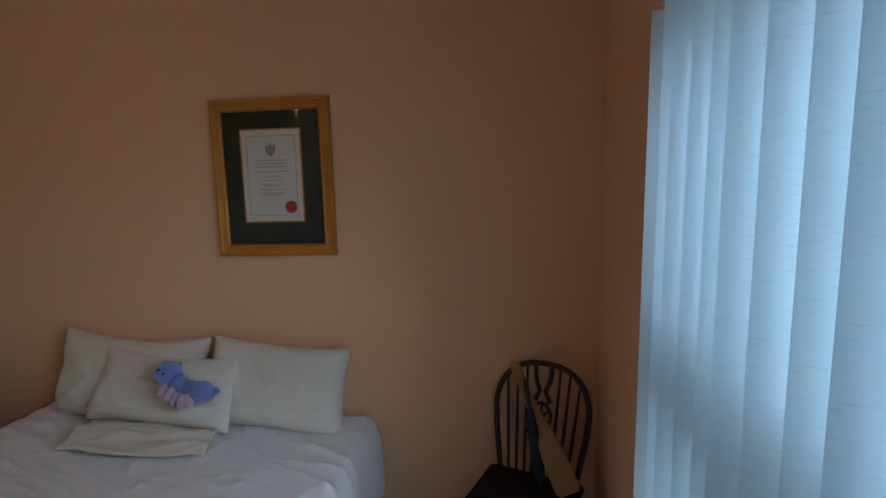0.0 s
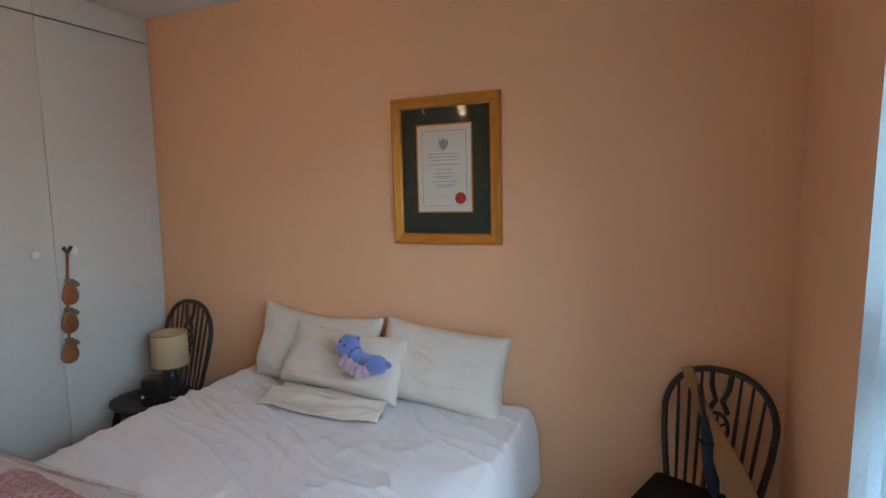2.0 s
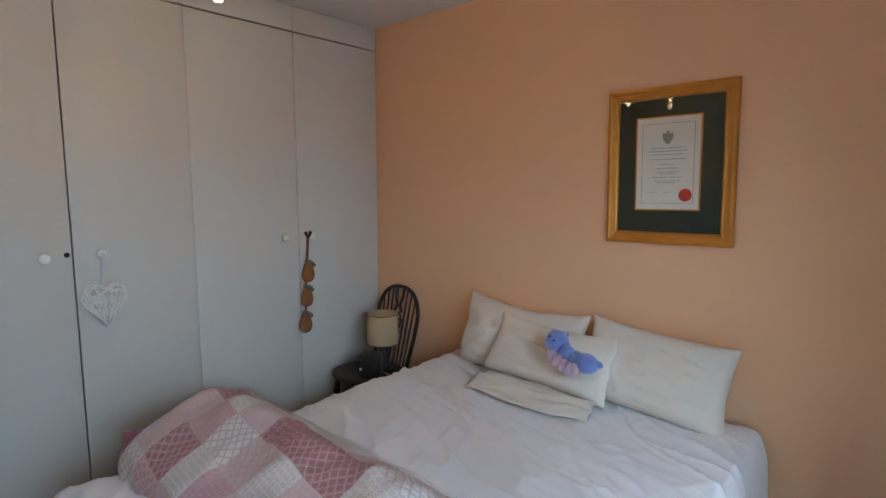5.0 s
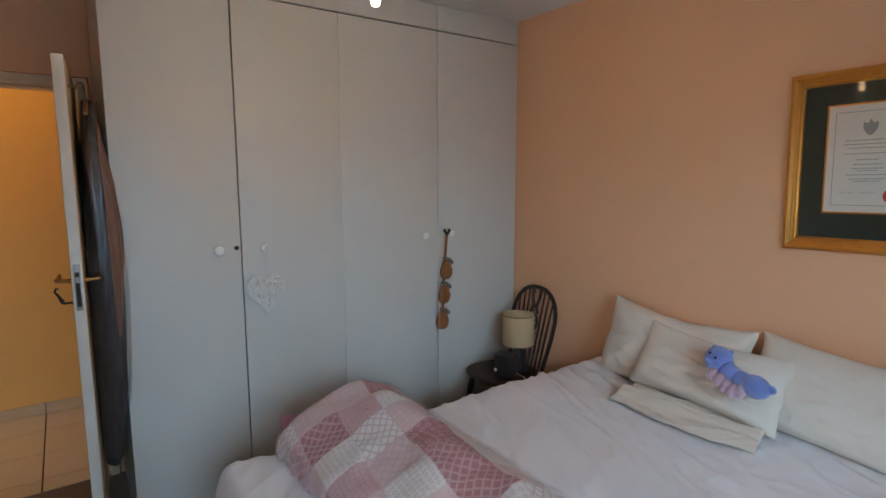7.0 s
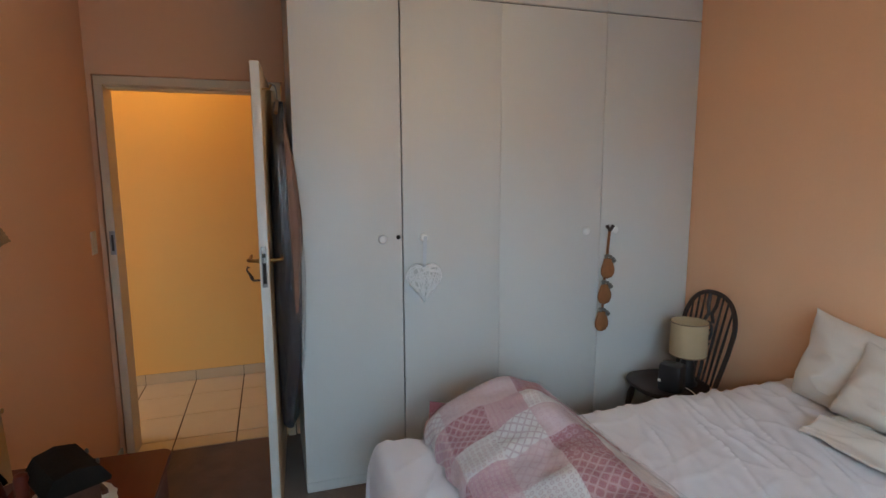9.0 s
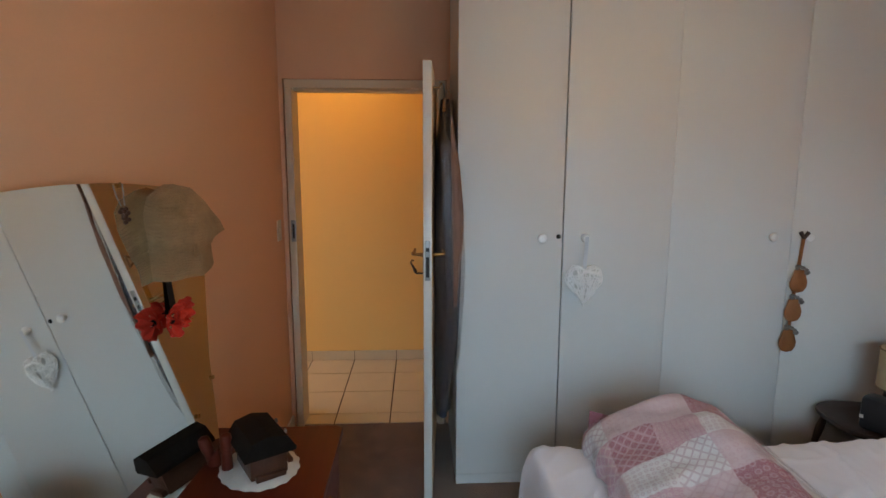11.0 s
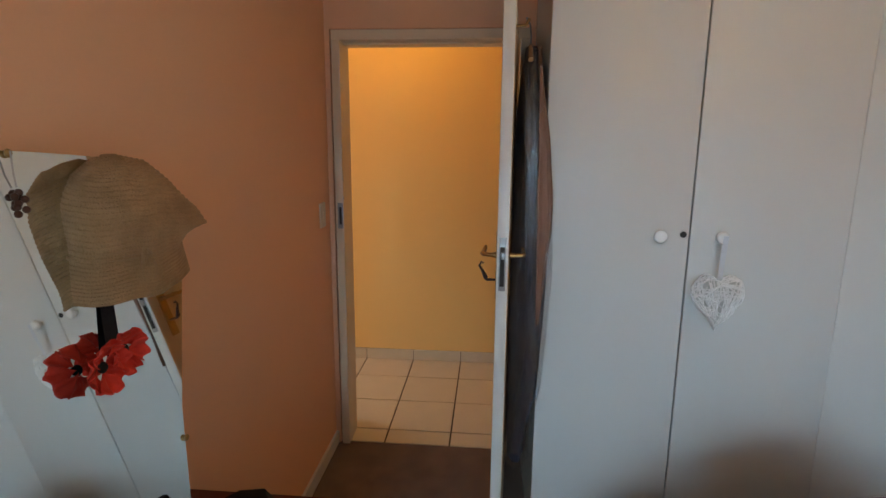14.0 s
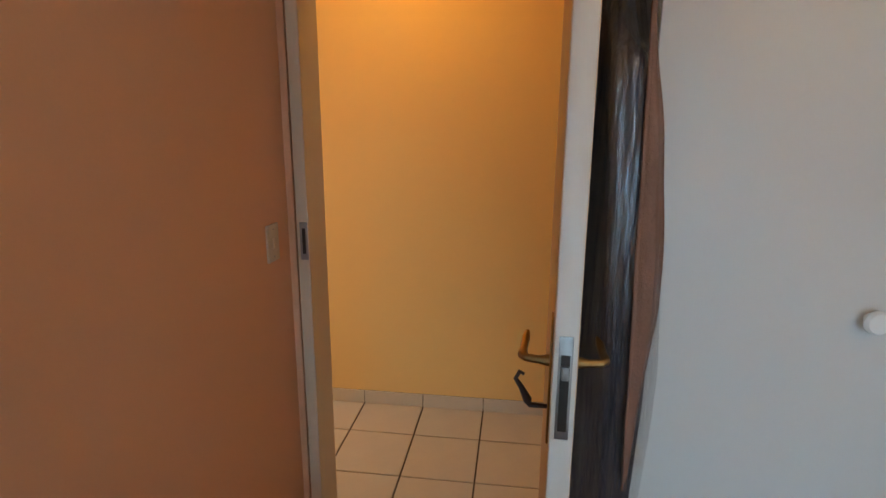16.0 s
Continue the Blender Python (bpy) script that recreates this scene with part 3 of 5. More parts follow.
# ---- quilt rolled in a clear bag at the foot of the bed ----
def quilt_material():
    m = bpy.data.materials.new("pink_patchwork_in_plastic")
    m.use_nodes = True
    n, link = m.node_tree.nodes, m.node_tree.links.new
    b = n["Principled BSDF"]
    uv = n.new("ShaderNodeUVMap")
    uv.uv_map = "UVMap"
    sc = n.new("ShaderNodeVectorMath")
    sc.operation = "SCALE"
    sc.inputs["Scale"].default_value = 1 / 0.145
    link(uv.outputs[0], sc.inputs[0])
    fl_, fr_ = n.new("ShaderNodeVectorMath"), n.new("ShaderNodeVectorMath")
    fl_.operation, fr_.operation = "FLOOR", "FRACTION"
    link(sc.outputs[0], fl_.inputs[0])
    link(sc.outputs[0], fr_.inputs[0])
    wn = n.new("ShaderNodeTexWhiteNoise")
    wn.noise_dimensions = "2D"
    link(fl_.outputs[0], wn.inputs["Vector"])
    ramp = n.new("ShaderNodeValToRGB")
    ramp.color_ramp.interpolation = "CONSTANT"
    stops = [(0.0, (0.40, 0.16, 0.19)), (0.28, (0.66, 0.50, 0.51)), (0.50, (0.74, 0.70, 0.68)), (0.82, (0.58, 0.34, 0.38))]
    for i, (p, c) in enumerate(stops):
        e = ramp.color_ramp.elements[i] if i < 2 else ramp.color_ramp.elements.new(p)
        e.position, e.color = p, (*c, 1)
    link(wn.outputs["Value"], ramp.inputs["Fac"])
    # printed motifs: rings and sprigs, of another size in each patch
    vo = n.new("ShaderNodeTexVoronoi")
    vo.voronoi_dimensions, vo.feature = "2D", "F1"
    vo.inputs["Randomness"].default_value = 0.25
    ms = n.new("ShaderNodeMath")
    ms.operation = "MULTIPLY_ADD"
    ms.inputs[1].default_value, ms.inputs[2].default_value = 4.0, 5.0
    link(wn.outputs["Value"], ms.inputs[0])
    link(fr_.outputs[0], vo.inputs["Vector"])
    link(ms.outputs[0], vo.inputs["Scale"])
    ring = n.new("ShaderNodeValToRGB")
    for i, (p, v) in enumerate(((0.0, 0.2), (0.16, 0.0), (0.22, 0.6), (0.32, 0.6), (0.38, 0.0))):
        e = ring.color_ramp.elements[i] if i < 2 else ring.color_ramp.elements.new(p)
        e.position, e.color = p, (v, v, v, 1)
    link(vo.outputs["Distance"], ring.inputs["Fac"])
    motif = n.new("ShaderNodeValToRGB")
    motif.color_ramp.interpolation = "CONSTANT"
    for i, (p, c) in enumerate(((0.0, (0.62, 0.45, 0.45)), (0.28, (0.58, 0.38, 0.40)), (0.55, (0.50, 0.34, 0.36)), (0.80, (0.70, 0.56, 0.54)))):
        e = motif.color_ramp.elements[i] if i < 2 else motif.color_ramp.elements.new(p)
        e.position, e.color = p, (*c, 1)
    link(wn.outputs["Value"], motif.inputs["Fac"])
    mix = n.new("ShaderNodeMix")
    mix.data_type = "RGBA"
    # every other print is a woven lattice in place of rings
    ax_ = n.new("ShaderNodeSeparateXYZ")
    link(fr_.outputs[0], ax_.inputs[0])
    waves = []
    for sign in (1, -1):
        m1, m2, m3 = n.new("ShaderNodeMath"), n.new("ShaderNodeMath"), n.new("ShaderNodeMath")
        m1.operation, m2.operation, m3.operation = "MULTIPLY_ADD", "MULTIPLY", "SINE"
        m1.inputs[1].default_value = sign
        link(ax_.outputs["X"], m1.inputs[0])
        link(ax_.outputs["Y"], m1.inputs[2])
        m2.inputs[1].default_value = 26.0
        link(m1.outputs[0], m2.inputs[0])
        link(m2.outputs[0], m3.inputs[0])
        waves.append(m3)
    peak, cut, pick, both = (n.new("ShaderNodeMath") for _ in range(4))
    peak.operation, cut.operation, pick.operation = "MAXIMUM", "GREATER_THAN", "GREATER_THAN"
    link(waves[0].outputs[0], peak.inputs[0])
    link(waves[1].outputs[0], peak.inputs[1])
    link(peak.outputs[0], cut.inputs[0])
    cut.inputs[1].default_value = 0.72
    hue = n.new("ShaderNodeSeparateColor")
    link(wn.outputs["Color"], hue.inputs[0])
    link(hue.outputs["Green"], pick.inputs[0])
    pick.inputs[1].default_value = 0.5
    either = n.new("ShaderNodeMix")
    either.data_type = "RGBA"
    link(pick.outputs[0], either.inputs["Factor"])
    link(ring.outputs[0], either.inputs["A"])
    both.operation = "MULTIPLY"
    both.inputs[1].default_value = 0.6
    link(cut.outputs[0], both.inputs[0])
    link(both.outputs[0], either.inputs["B"])
    link(either.outputs["Result"], mix.inputs["Factor"])
    link(ramp.outputs[0], mix.inputs["A"])
    link(motif.outputs[0], mix.inputs["B"])
    link(mix.outputs["Result"], b.inputs["Base Color"])
    no = n.new("ShaderNodeTexNoise")
    no.inputs["Scale"].default_value, no.inputs["Detail"].default_value = 14, 4
    bp = n.new("ShaderNodeBump")
    bp.inputs["Strength"].default_value, bp.inputs["Distance"].default_value = 0.5, 0.01
    link(no.outputs["Fac"], bp.inputs["Height"])
    link(bp.outputs[0], b.inputs["Normal"])
    link(bp.outputs[0], b.inputs["Coat Normal"])
    b.inputs["Roughness"].default_value, b.inputs["Coat Weight"].default_value, b.inputs["Coat Roughness"].default_value = 0.9, 0.35, 0.25
    return m


QUILT_X0, QUILT_X1 = -2.235, -1.12


def quilt_section(f):
    """Across the bag: steep on the side of the foot, a ridge past the middle, a long fall to the pillows."""
    knots = ((0.418, 0.0), (0.412, 0.05), (0.432, 0.100), (0.52, 0.150), (0.64, 0.196), (0.75, 0.220), (0.85, 0.172), (0.94, 0.092), (1.01, 0.035), (1.05, 0.0))
    k = min(int(f * 9), 8)
    w = f * 9 - k
    p0, p1, p2, p3 = (knots[max(0, min(9, k + d))] for d in (-1, 0, 1, 2))
    return tuple(0.5 * (2 * b + (c - a) * w + (2 * a - 5 * b + 4 * c - d) * w * w + (3 * b - a - 3 * c + d) * w ** 3) for a, b, c, d in zip(p0, p1, p2, p3))


def quilt_mesh(loose=0.0, closed=True):
    """A folded quilt pressed into a bag: square ended, soft edged; the print follows its own flat coordinates."""
    bm = bmesh.new()
    uv = bm.loops.layers.uv.new("UVMap")
    nu, nv = 84, 56
    grid, flat = [], []
    for i in range(nu + 1):
        f = i / nu
        x = QUILT_X0 + (QUILT_X1 - QUILT_X0) * f
        near = min(x - QUILT_X0, QUILT_X1 - x)
        end = min(1.0, near / 0.085)
        end = (1 - (1 - end) ** 2.4) ** 0.5
        row, frow, run, last = [], [], 0.0, None
        for j in range(nv + 1):
            y, z = quilt_section(j / nv)
            if last:
                run += math.hypot(y - last[0], z - last[1])
            last = (y, z)
            soft = 0.022 * noise.noise((x * 5.5, y * 6, 3)) + 0.013 * noise.noise((x * 15, y * 15, 9)) + loose * (0.010 * noise.noise((x * 9, y * 11, 20)) + 0.006 * abs(noise.noise((x * 26, y * 22, 31))) + 0.006)
            tuck = 0.010 * math.sin(x * 47 + 2 * noise.noise((x * 3, 1, 1))) * max(0, 1 - z / 0.1)
            drop = 1 - 0.10 * max(0, f - 0.15)
            zz = z * (0.10 + 0.90 * end) * drop + soft * min(1, z / 0.06) * end
            yy = 0.735 + (y - 0.735) * (0.93 + 0.07 * end) * (1 + 0.03 * loose) + (tuck if j < nv / 2 else -tuck)
            row.append(bm.verts.new((x - 0.02 * end * (0.5 - f) * (z / 0.2), yy, max(zz, -0.004))))
            frow.append((x + 0.016 * noise.noise((x * 4, run * 5, 1)) - (0.08 * (1 - end) if f < 0.5 else 0), run + 0.016 * noise.noise((x * 4, run * 5, 8)) + 0.14 * (x + 2.2)))
        grid.append(row)
        flat.append(frow)
    for i in range(nu):
        for j in range(nv):
            q = [(i, j), (i + 1, j), (i + 1, j + 1), (i, j + 1)]
            f = bm.faces.new([grid[a][b] for a, b in q])
            for l, (a, b) in zip(f.loops, q):
                l[uv].uv = flat[a][b]
    if closed:
        under = [grid[i][0] for i in range(nu + 1)] + grid[nu][1:] + [grid[i][nv] for i in range(nu - 1, -1, -1)] + grid[0][nv - 1:0:-1]
        bm.faces.new(under)
    return bm


quilt = solid("quilt", quilt_mesh(), quilt_material(), "pink patchwork quilt bundled in a clear plastic bag on the bed", "quilt", m=pose(0, 0, 0.600))
part("plastic_bag", quilt_mesh(1.0, False), BAG, quilt, "clear crinkled plastic bag", m=pose(0, 0, 0.002))
corner = bmesh.new()
ring = [corner.verts.new(v) for v in ((-2.245, 0.445, 0.02), (-2.15, 0.425, 0.085), (-2.13, 0.50, 0.135), (-2.19, 0.53, 0.125), (-2.262, 0.455, 0.118))]
tip = corner.verts.new((-2.20, 0.440, 0.060))
for p_, q_ in zip(ring, ring[1:] + ring[:1]):
    corner.faces.new((p_, q_, tip))
corner.faces.new(ring[::-1])
bmesh.ops.subdivide_edges(corner, edges=corner.edges, cuts=3, use_grid_fill=True, smooth=0.6)
part("folded_corner", corner, material("dusty_rose_cotton", (0.30, 0.12, 0.145), 0.9, var=0.2, scale=70, fine=300, bump=0.4), quilt, "dark rose folded quilt corner")

# ---- wheelback chairs ----
def wheelback_chair(m, label):
    ch = thing("wheelback_chair", m, label, "chair", "wheelback chairs")

    def seat_fn(u, v):
        r, th = v, 2 * math.pi * u
        c, s = math.cos(th), math.sin(th)
        x = 0.205 * math.copysign(abs(c) ** 0.75, c) * (1 - 0.10 * (s + 1) / 2)
        y = -0.01 + 0.20 * math.copysign(abs(s) ** 0.75, s)
        return x, y, r

    bm = bmesh.new()
    n = 36
    rings = []
    for r, z in ((0.001, 0.400), (0.80, 0.400), (0.97, 0.408), (1.0, 0.420), (0.985, 0.432), (0.90, 0.436), (0.6, 0.428), (0.3, 0.424), (0.001, 0.424)):
        rings.append([bm.verts.new((seat_fn(k / n, 1)[0] * r, seat_fn(k / n, 1)[1] * r, z)) for k in range(n)])
    for a, b in zip(rings, rings[1:]):
        for k in range(n):
            bm.faces.new((a[k], a[(k + 1) % n], b[(k + 1) % n], b[k]))
    part("seat", bm, DARKWOOD, ch)
    turn = [0.011, 0.014, 0.018, 0.012, 0.019, 0.013, 0.017, 0.020, 0.016, 0.012]
    feet = {}
    for sx in (-1, 1):
        for sy in (-1, 1):
            a, b = Vector((sx * 0.135, sy * 0.125, 0.405)), Vector((sx * 0.19, sy * 0.185, 0.0))
            pts = [b.lerp(a, i / 9) for i in range(10)]
            part("leg", rod(pts, turn, 10), DARKWOOD, ch)
            feet[sx, sy] = b.lerp(a, 0.42)
    for sx in (-1, 1):
        p, q = feet[sx, -1], feet[sx, 1]
        part("stretcher", rod([p, p.lerp(q, 0.5), q], [0.008, 0.013, 0.008], 8), DARKWOOD, ch)
    p, q = feet[-1, -1].lerp(feet[-1, 1], 0.5), feet[1, -1].lerp(feet[1, 1], 0.5)
    part("stretcher", rod([p, p.lerp(q, 0.5), q], [0.008, 0.012, 0.008], 8), DARKWOOD, ch)

    def back(x, h):
        """A point of the leaning back: x across, h above the seat."""
        return Vector((x, 0.165 + 0.20 * h, 0.43 + h))

    bow = []
    for i in range(33):
        th = math.pi * i / 32
        x, h = -0.192 * math.copysign(abs(math.cos(th)) ** 0.82, math.cos(th)), 0.30 + 0.185 * math.sin(th)
        bow.append((x, h))
    bow = [(-0.150, 0.0), (-0.168, 0.10), (-0.184, 0.20)] + bow + [(0.184, 0.20), (0.168, 0.10), (0.150, 0.0)]
    part("hoop", rod([back(*p) for p in bow], 0.0125, 8), DARKWOOD, ch)

    def bow_height(x):
        return 0.30 + 0.185 * max(0.0, 1 - (abs(x) / 0.192) ** 2.4) ** 0.5

    for x0 in (-0.118, -0.086, -0.054, 0.054, 0.086, 0.118):
        top = x0 * 1.28
        part("spindle", rod([back(x0, 0.0), back((x0 + top) / 2, bow_height(top) / 2), back(top, bow_height(top))], [0.0055, 0.0075, 0.005], 7), DARKWOOD, ch)
    # pierced splat with the wheel
    sp = bmesh.new()
    for s in (-1, 1):
        tube(sp, [back(s * 0.020, 0.0), back(s * 0.024, 0.08), back(s * 0.014, 0.16), back(s * 0.034, 0.215)], 0.009, 6)
        tube(sp, [back(s * 0.034, 0.325), back(s * 0.012, 0.37), back(s * 0.030, 0.42), back(s * 0.034, 0.478)], 0.010, 6)
    tube(sp, [back(0.040 * math.cos(2 * math.pi * k / 20), 0.268 + 0.055 * math.sin(2 * math.pi * k / 20)) for k in range(20)], 0.0075, 6, True)
    tube(sp, [back(0.012 * math.cos(2 * math.pi * k / 10), 0.268 + 0.014 * math.sin(2 * math.pi * k / 10)) for k in range(10)], 0.006, 6, True)
    for k in range(6):
        th = 2 * math.pi * (k + 0.5) / 6
        tube(sp, [back(0.012 * math.cos(th), 0.268 + 0.014 * math.sin(th)), back(0.040 * math.cos(th), 0.268 + 0.055 * math.sin(th))], 0.005, 6)
    part("splat", sp, DARKWOOD, ch, "pierced splat with a carved wheel")
    return ch


wheelback_chair(pose(-2.715, 1.96, 0, 0, 0, -4), "dark-stained wheelback chair used as a bedside table")
chair_b = wheelback_chair(pose(-0.010, 1.925, 0, 0, 0, -19) @ Matrix.Diagonal((1, 1, 0.965, 1)), "dark-stained wheelback chair with a black seat cushion in the corner")
solid("seat_cushion", cuboid(-0.195, -0.20, 0.0, 0.195, 0.165, 0.045, 0.02), BLACKISH, "flat black fabric seat cushion on the corner chair", "cushion", m=pose(-0.010, 1.925, 0.417, 0, 0, -19))

# wooden bat leaning in the corner chair
bat = thing("wooden_bat", pose(0.100, 1.90, 0.460), "long pale wooden paddle bat leaning against the chair back", "bat")
HI, LO = Vector((-0.150, 0.235, 0.435)), Vector((0.060, 0.02, 0.012))
ax = (HI - LO).normalized()
sidev = ax.cross(Vector((0, -1, 0))).normalized()
nor = sidev.cross(ax)
blade = bmesh.new()
prev = None
for f, w, d in ((0.0, 0.040, 0.010), (0.04, 0.048, 0.011), (0.25, 0.046, 0.011), (0.45, 0.034, 0.011), (0.60, 0.022, 0.011), (0.75, 0.017, 0.011), (0.97, 0.020, 0.011), (1.0, 0.017, 0.010)):
    c = LO.lerp(HI, f)
    ring = [blade.verts.new(c + sidev * w * a + nor * d * b) for a, b in ((-1, -0.6), (-0.8, -1), (0.8, -1), (1, -0.6), (1, 0.6), (0.8, 1), (-0.8, 1), (-1, 0.6))]
    if prev:
        for k in range(8):
            blade.faces.new((prev[k], prev[(k + 1) % 8], ring[(k + 1) % 8], ring[k]))
    else:
        blade.faces.new(ring[::-1])
    prev = ring
blade.faces.new(prev)
part("blade", blade, BATWOOD, bat)

# folded umbrella standing between the bat and the chair back
brolly = thing("folded_umbrella", pose(0.060, 2.000, 0.464), "dark navy folded umbrella leaning beside the wooden bat", "umbrella")
U0, U1 = Vector((0.0, 0.0, 0.0)), Vector((-0.065, 0.040, 0.400))
part("canopy", rod([U0.lerp(U1, f) for f in (0, 0.06, 0.2, 0.45, 0.65, 0.72)], [0.008, 0.018, 0.026, 0.024, 0.015, 0.011], 11), material("navy_nylon", (0.020, 0.030, 0.055), 0.55, var=0.3, scale=20, fine=120, bump=0.5, stretch=(3, 3, 0.3)), brolly)
part("tie", rod([U0.lerp(U1, 0.5) + Vector((0.0245 * math.cos(2 * math.pi * k / 16), 0.0245 * math.sin(2 * math.pi * k / 16), 0)) for k in range(16)], 0.003, 5, True), BLACKISH, brolly)
part("handle", rod([U0.lerp(U1, f) for f in (0.70, 0.85, 0.97, 1.0)], [0.007, 0.010, 0.011, 0.006], 9), DARKWOOD, brolly)

# ---- bedside lamp and clock on the chair ----
tl = thing("table_lamp", pose(-2.655, 2.02, 0.434), "small table lamp with a cream drum shade, switched off", "lamp")
part("base", lathe(bmesh.new(), [(0.055, 0), (0.058, 0.01), (0.045, 0.02), (0.038, 0.06), (0.042, 0.10), (0.03, 0.14), (0.012, 0.155), (0.010, 0.19)], 20), BLACKPLASTIC, tl)
sh = lathe(bmesh.new(), [(0.094, 0.165), (0.096, 0.168), (0.093, 0.35), (0.091, 0.352)], 32, top=False, bottom=False)
shade = part("shade", sh, CREAMSHADE, tl, "stained cream fabric drum shade")
smod = shade.modifiers.new("solid", "SOLIDIFY")
smod.thickness = 0.002
for z in (0.168, 0.347):
    part("trim_band", rod([(0.0955 * math.cos(2 * math.pi * k / 32), 0.0955 * math.sin(2 * math.pi * k / 32), z) for k in range(32)], 0.003, 6, True), material("brown_trim", (0.20, 0.12, 0.06), 0.8), tl)
clock = thing("clock_radio", pose(-2.60, 1.875, 0.434, 0, 0, 28), "small rounded black clock radio beside the lamp", "clock radio")
part("case", cuboid(-0.06, -0.05, 0, 0.06, 0.05, 0.155, 0.022), BLACKPLASTIC, clock)
part("label", cuboid(-0.053, -0.0515, 0.055, -0.038, -0.0495, 0.07), PAPER, clock, "small white sticker")
part("cable", rod([(0.05, 0.05, 0.02), (0.08, 0.06, 0.006), (0.12, 0.02, 0.004), (0.15, 0.05, 0.006)], 0.003, 6), PAPER, clock, "thin white cable")

# ---- framed certificate on the head wall ----
PX0, PX1, PZ0, PZ1 = -1.346, -0.810, 1.308, 1.982
cert = thing("framed_certificate", pose((PX0 + PX1) / 2, HEAD, PZ0, 0, -1.0, 0), "certificate in a gilded frame with a dark green mount", "picture")
pw, ph = PX1 - PX0, PZ1 - PZ0


def moulding(bm, w, h, prof):
    """A picture frame: prof gives (inset, depth) of its mitred moulding, outer edge first."""
    rings = [[bm.verts.new(v) for v in ((-w / 2 + i, -d, i), (w / 2 - i, -d, i), (w / 2 - i, -d, h - i), (-w / 2 + i, -d, h - i))] for i, d in prof]
    for a, b in zip(rings, rings[1:]):
        for k in range(4):
            bm.faces.new((a[k], a[(k + 1) % 4], b[(k + 1) % 4], b[k]))
    return bm


part("frame", moulding(bmesh.new(), pw, ph, [(0, 0.001), (0, 0.020), (0.004, 0.027), (0.014, 0.029), (0.026, 0.023), (0.030, 0.024), (0.036, 0.021), (0.042, 0.023), (0.048, 0.019), (0.052, 0.012), (0.052, 0.004)]), GILT, cert, smooth=False)
part("mount", cuboid(-pw / 2 + 0.05, -0.010, 0.05, pw / 2 - 0.05, -0.004, ph - 0.05), GREENMAT, cert)
cx0, cx1, cz0, cz1 = -0.140, 0.135, 0.146, 0.548
fil = bmesh.new()
moulding(fil, cx1 - cx0, cz1 - cz0, [(0, 0.0102), (0, 0.0135), (0.006, 0.0135), (0.006, 0.011)])
fil.transform(Matrix.Translation(((cx0 + cx1) / 2, 0, cz0)))
part("inner_fillet", fil, GILT, cert, "thin gold inner fillet", smooth=False)
paper = part("paper", cuboid(cx0 + 0.005, -0.0125, cz0 + 0.005, cx1 - 0.005, -0.0105, cz1 - 0.005), PAPER, cert)
ink = bmesh.new()
lx0, lx1, lz0, lz1 = cx0 + 0.028, cx1 - 0.028, cz0 + 0.03, cz1 - 0.03
for a, b, c, d in ((lx0, lz0, lx1, lz0 + 0.002), (lx0, lz1 - 0.002, lx1, lz1), (lx0, lz0, lx0 + 0.002, lz1), (lx1 - 0.002, lz0, lx1, lz1)):
    box(ink, a, -0.0134, b, c, -0.0126, d)
part("ruled_border", ink, INK, paper, smooth=False)
crest = plate([(-0.022, 0.035), (-0.022, 0.012), (-0.012, -0.006), (0, -0.014), (0.012, -0.006), (0.022, 0.012), (0.022, 0.035), (0.008, 0.030), (0, 0.046), (-0.008, 0.030)], 0.0008)
crest.transform(Matrix.Translation((-0.003, -0.0135, cz1 - 0.105)))
part("crest", crest, INK, paper, "printed grey crest", smooth=False)
mid = -0.003
for z, w in ((0.118, 0.150), (0.132, 0.158), (0.146, 0.128), (0.166, 0.150), (0.188, 0.070), (0.205, 0.088), (0.220, 0.100), (0.228, 0.060), (0.243, 0.130), (0.258, 0.112), (0.266, 0.080)):
    zz = cz1 - 0.018 - z
    t = bmesh.new()
    x = mid - w / 2
    rnd = random.Random(int(z * 1000))
    while x < mid + w / 2:
        l = rnd.uniform(0.006, 0.018)
        box(t, x, -0.0134, zz, min(x + l, mid + w / 2), -0.0126, zz + 0.0032)
        x += l + 0.003
    part("text_line", t, INK, paper, smooth=False)
for x, w in ((cx0 + 0.055, 0.04), (cx0 + 0.12, 0.045)):
    part("signature", rod([(x + w * k / 12, -0.0131, cz0 + 0.078 + 0.004 * math.sin(k * 2.3)) for k in range(13)], 0.0008, 4), INK, paper)
seal = lathe(bmesh.new(), [(0.027, 0), (0.027, 0.001), (0.020, 0.0015)], 28)
seal.transform(pose(cx1 - 0.060, -0.0128, cz0 + 0.066, 90, 0, 0))
part("seal", seal, REDSEAL, paper, "round red paper seal")
gl = part("glass", cuboid(-pw / 2 + 0.051, -0.0168, 0.051, pw / 2 - 0.051, -0.0150, ph - 0.051), PICGLASS, cert, smooth=False)
gl.visible_shadow = False

# ---- things hung on the wardrobe knobs ----
HY, HZ = 0.622, 0.995
heart = thing("wicker_heart", pose(WARD + 0.038, HY, HZ), "white wicker heart hanging by a ribbon from a knob", "ornament")


def heart_pt(t, k=1.0):
    return Vector((0, 0.0056 * k * 16 * math.sin(t) ** 3, 0.0078 * k * (12.0 * math.cos(t) - 3.6 * math.cos(2 * t) - 1.3 * math.cos(3 * t) - 0.5 * math.cos(4 * t)) + 0.058))


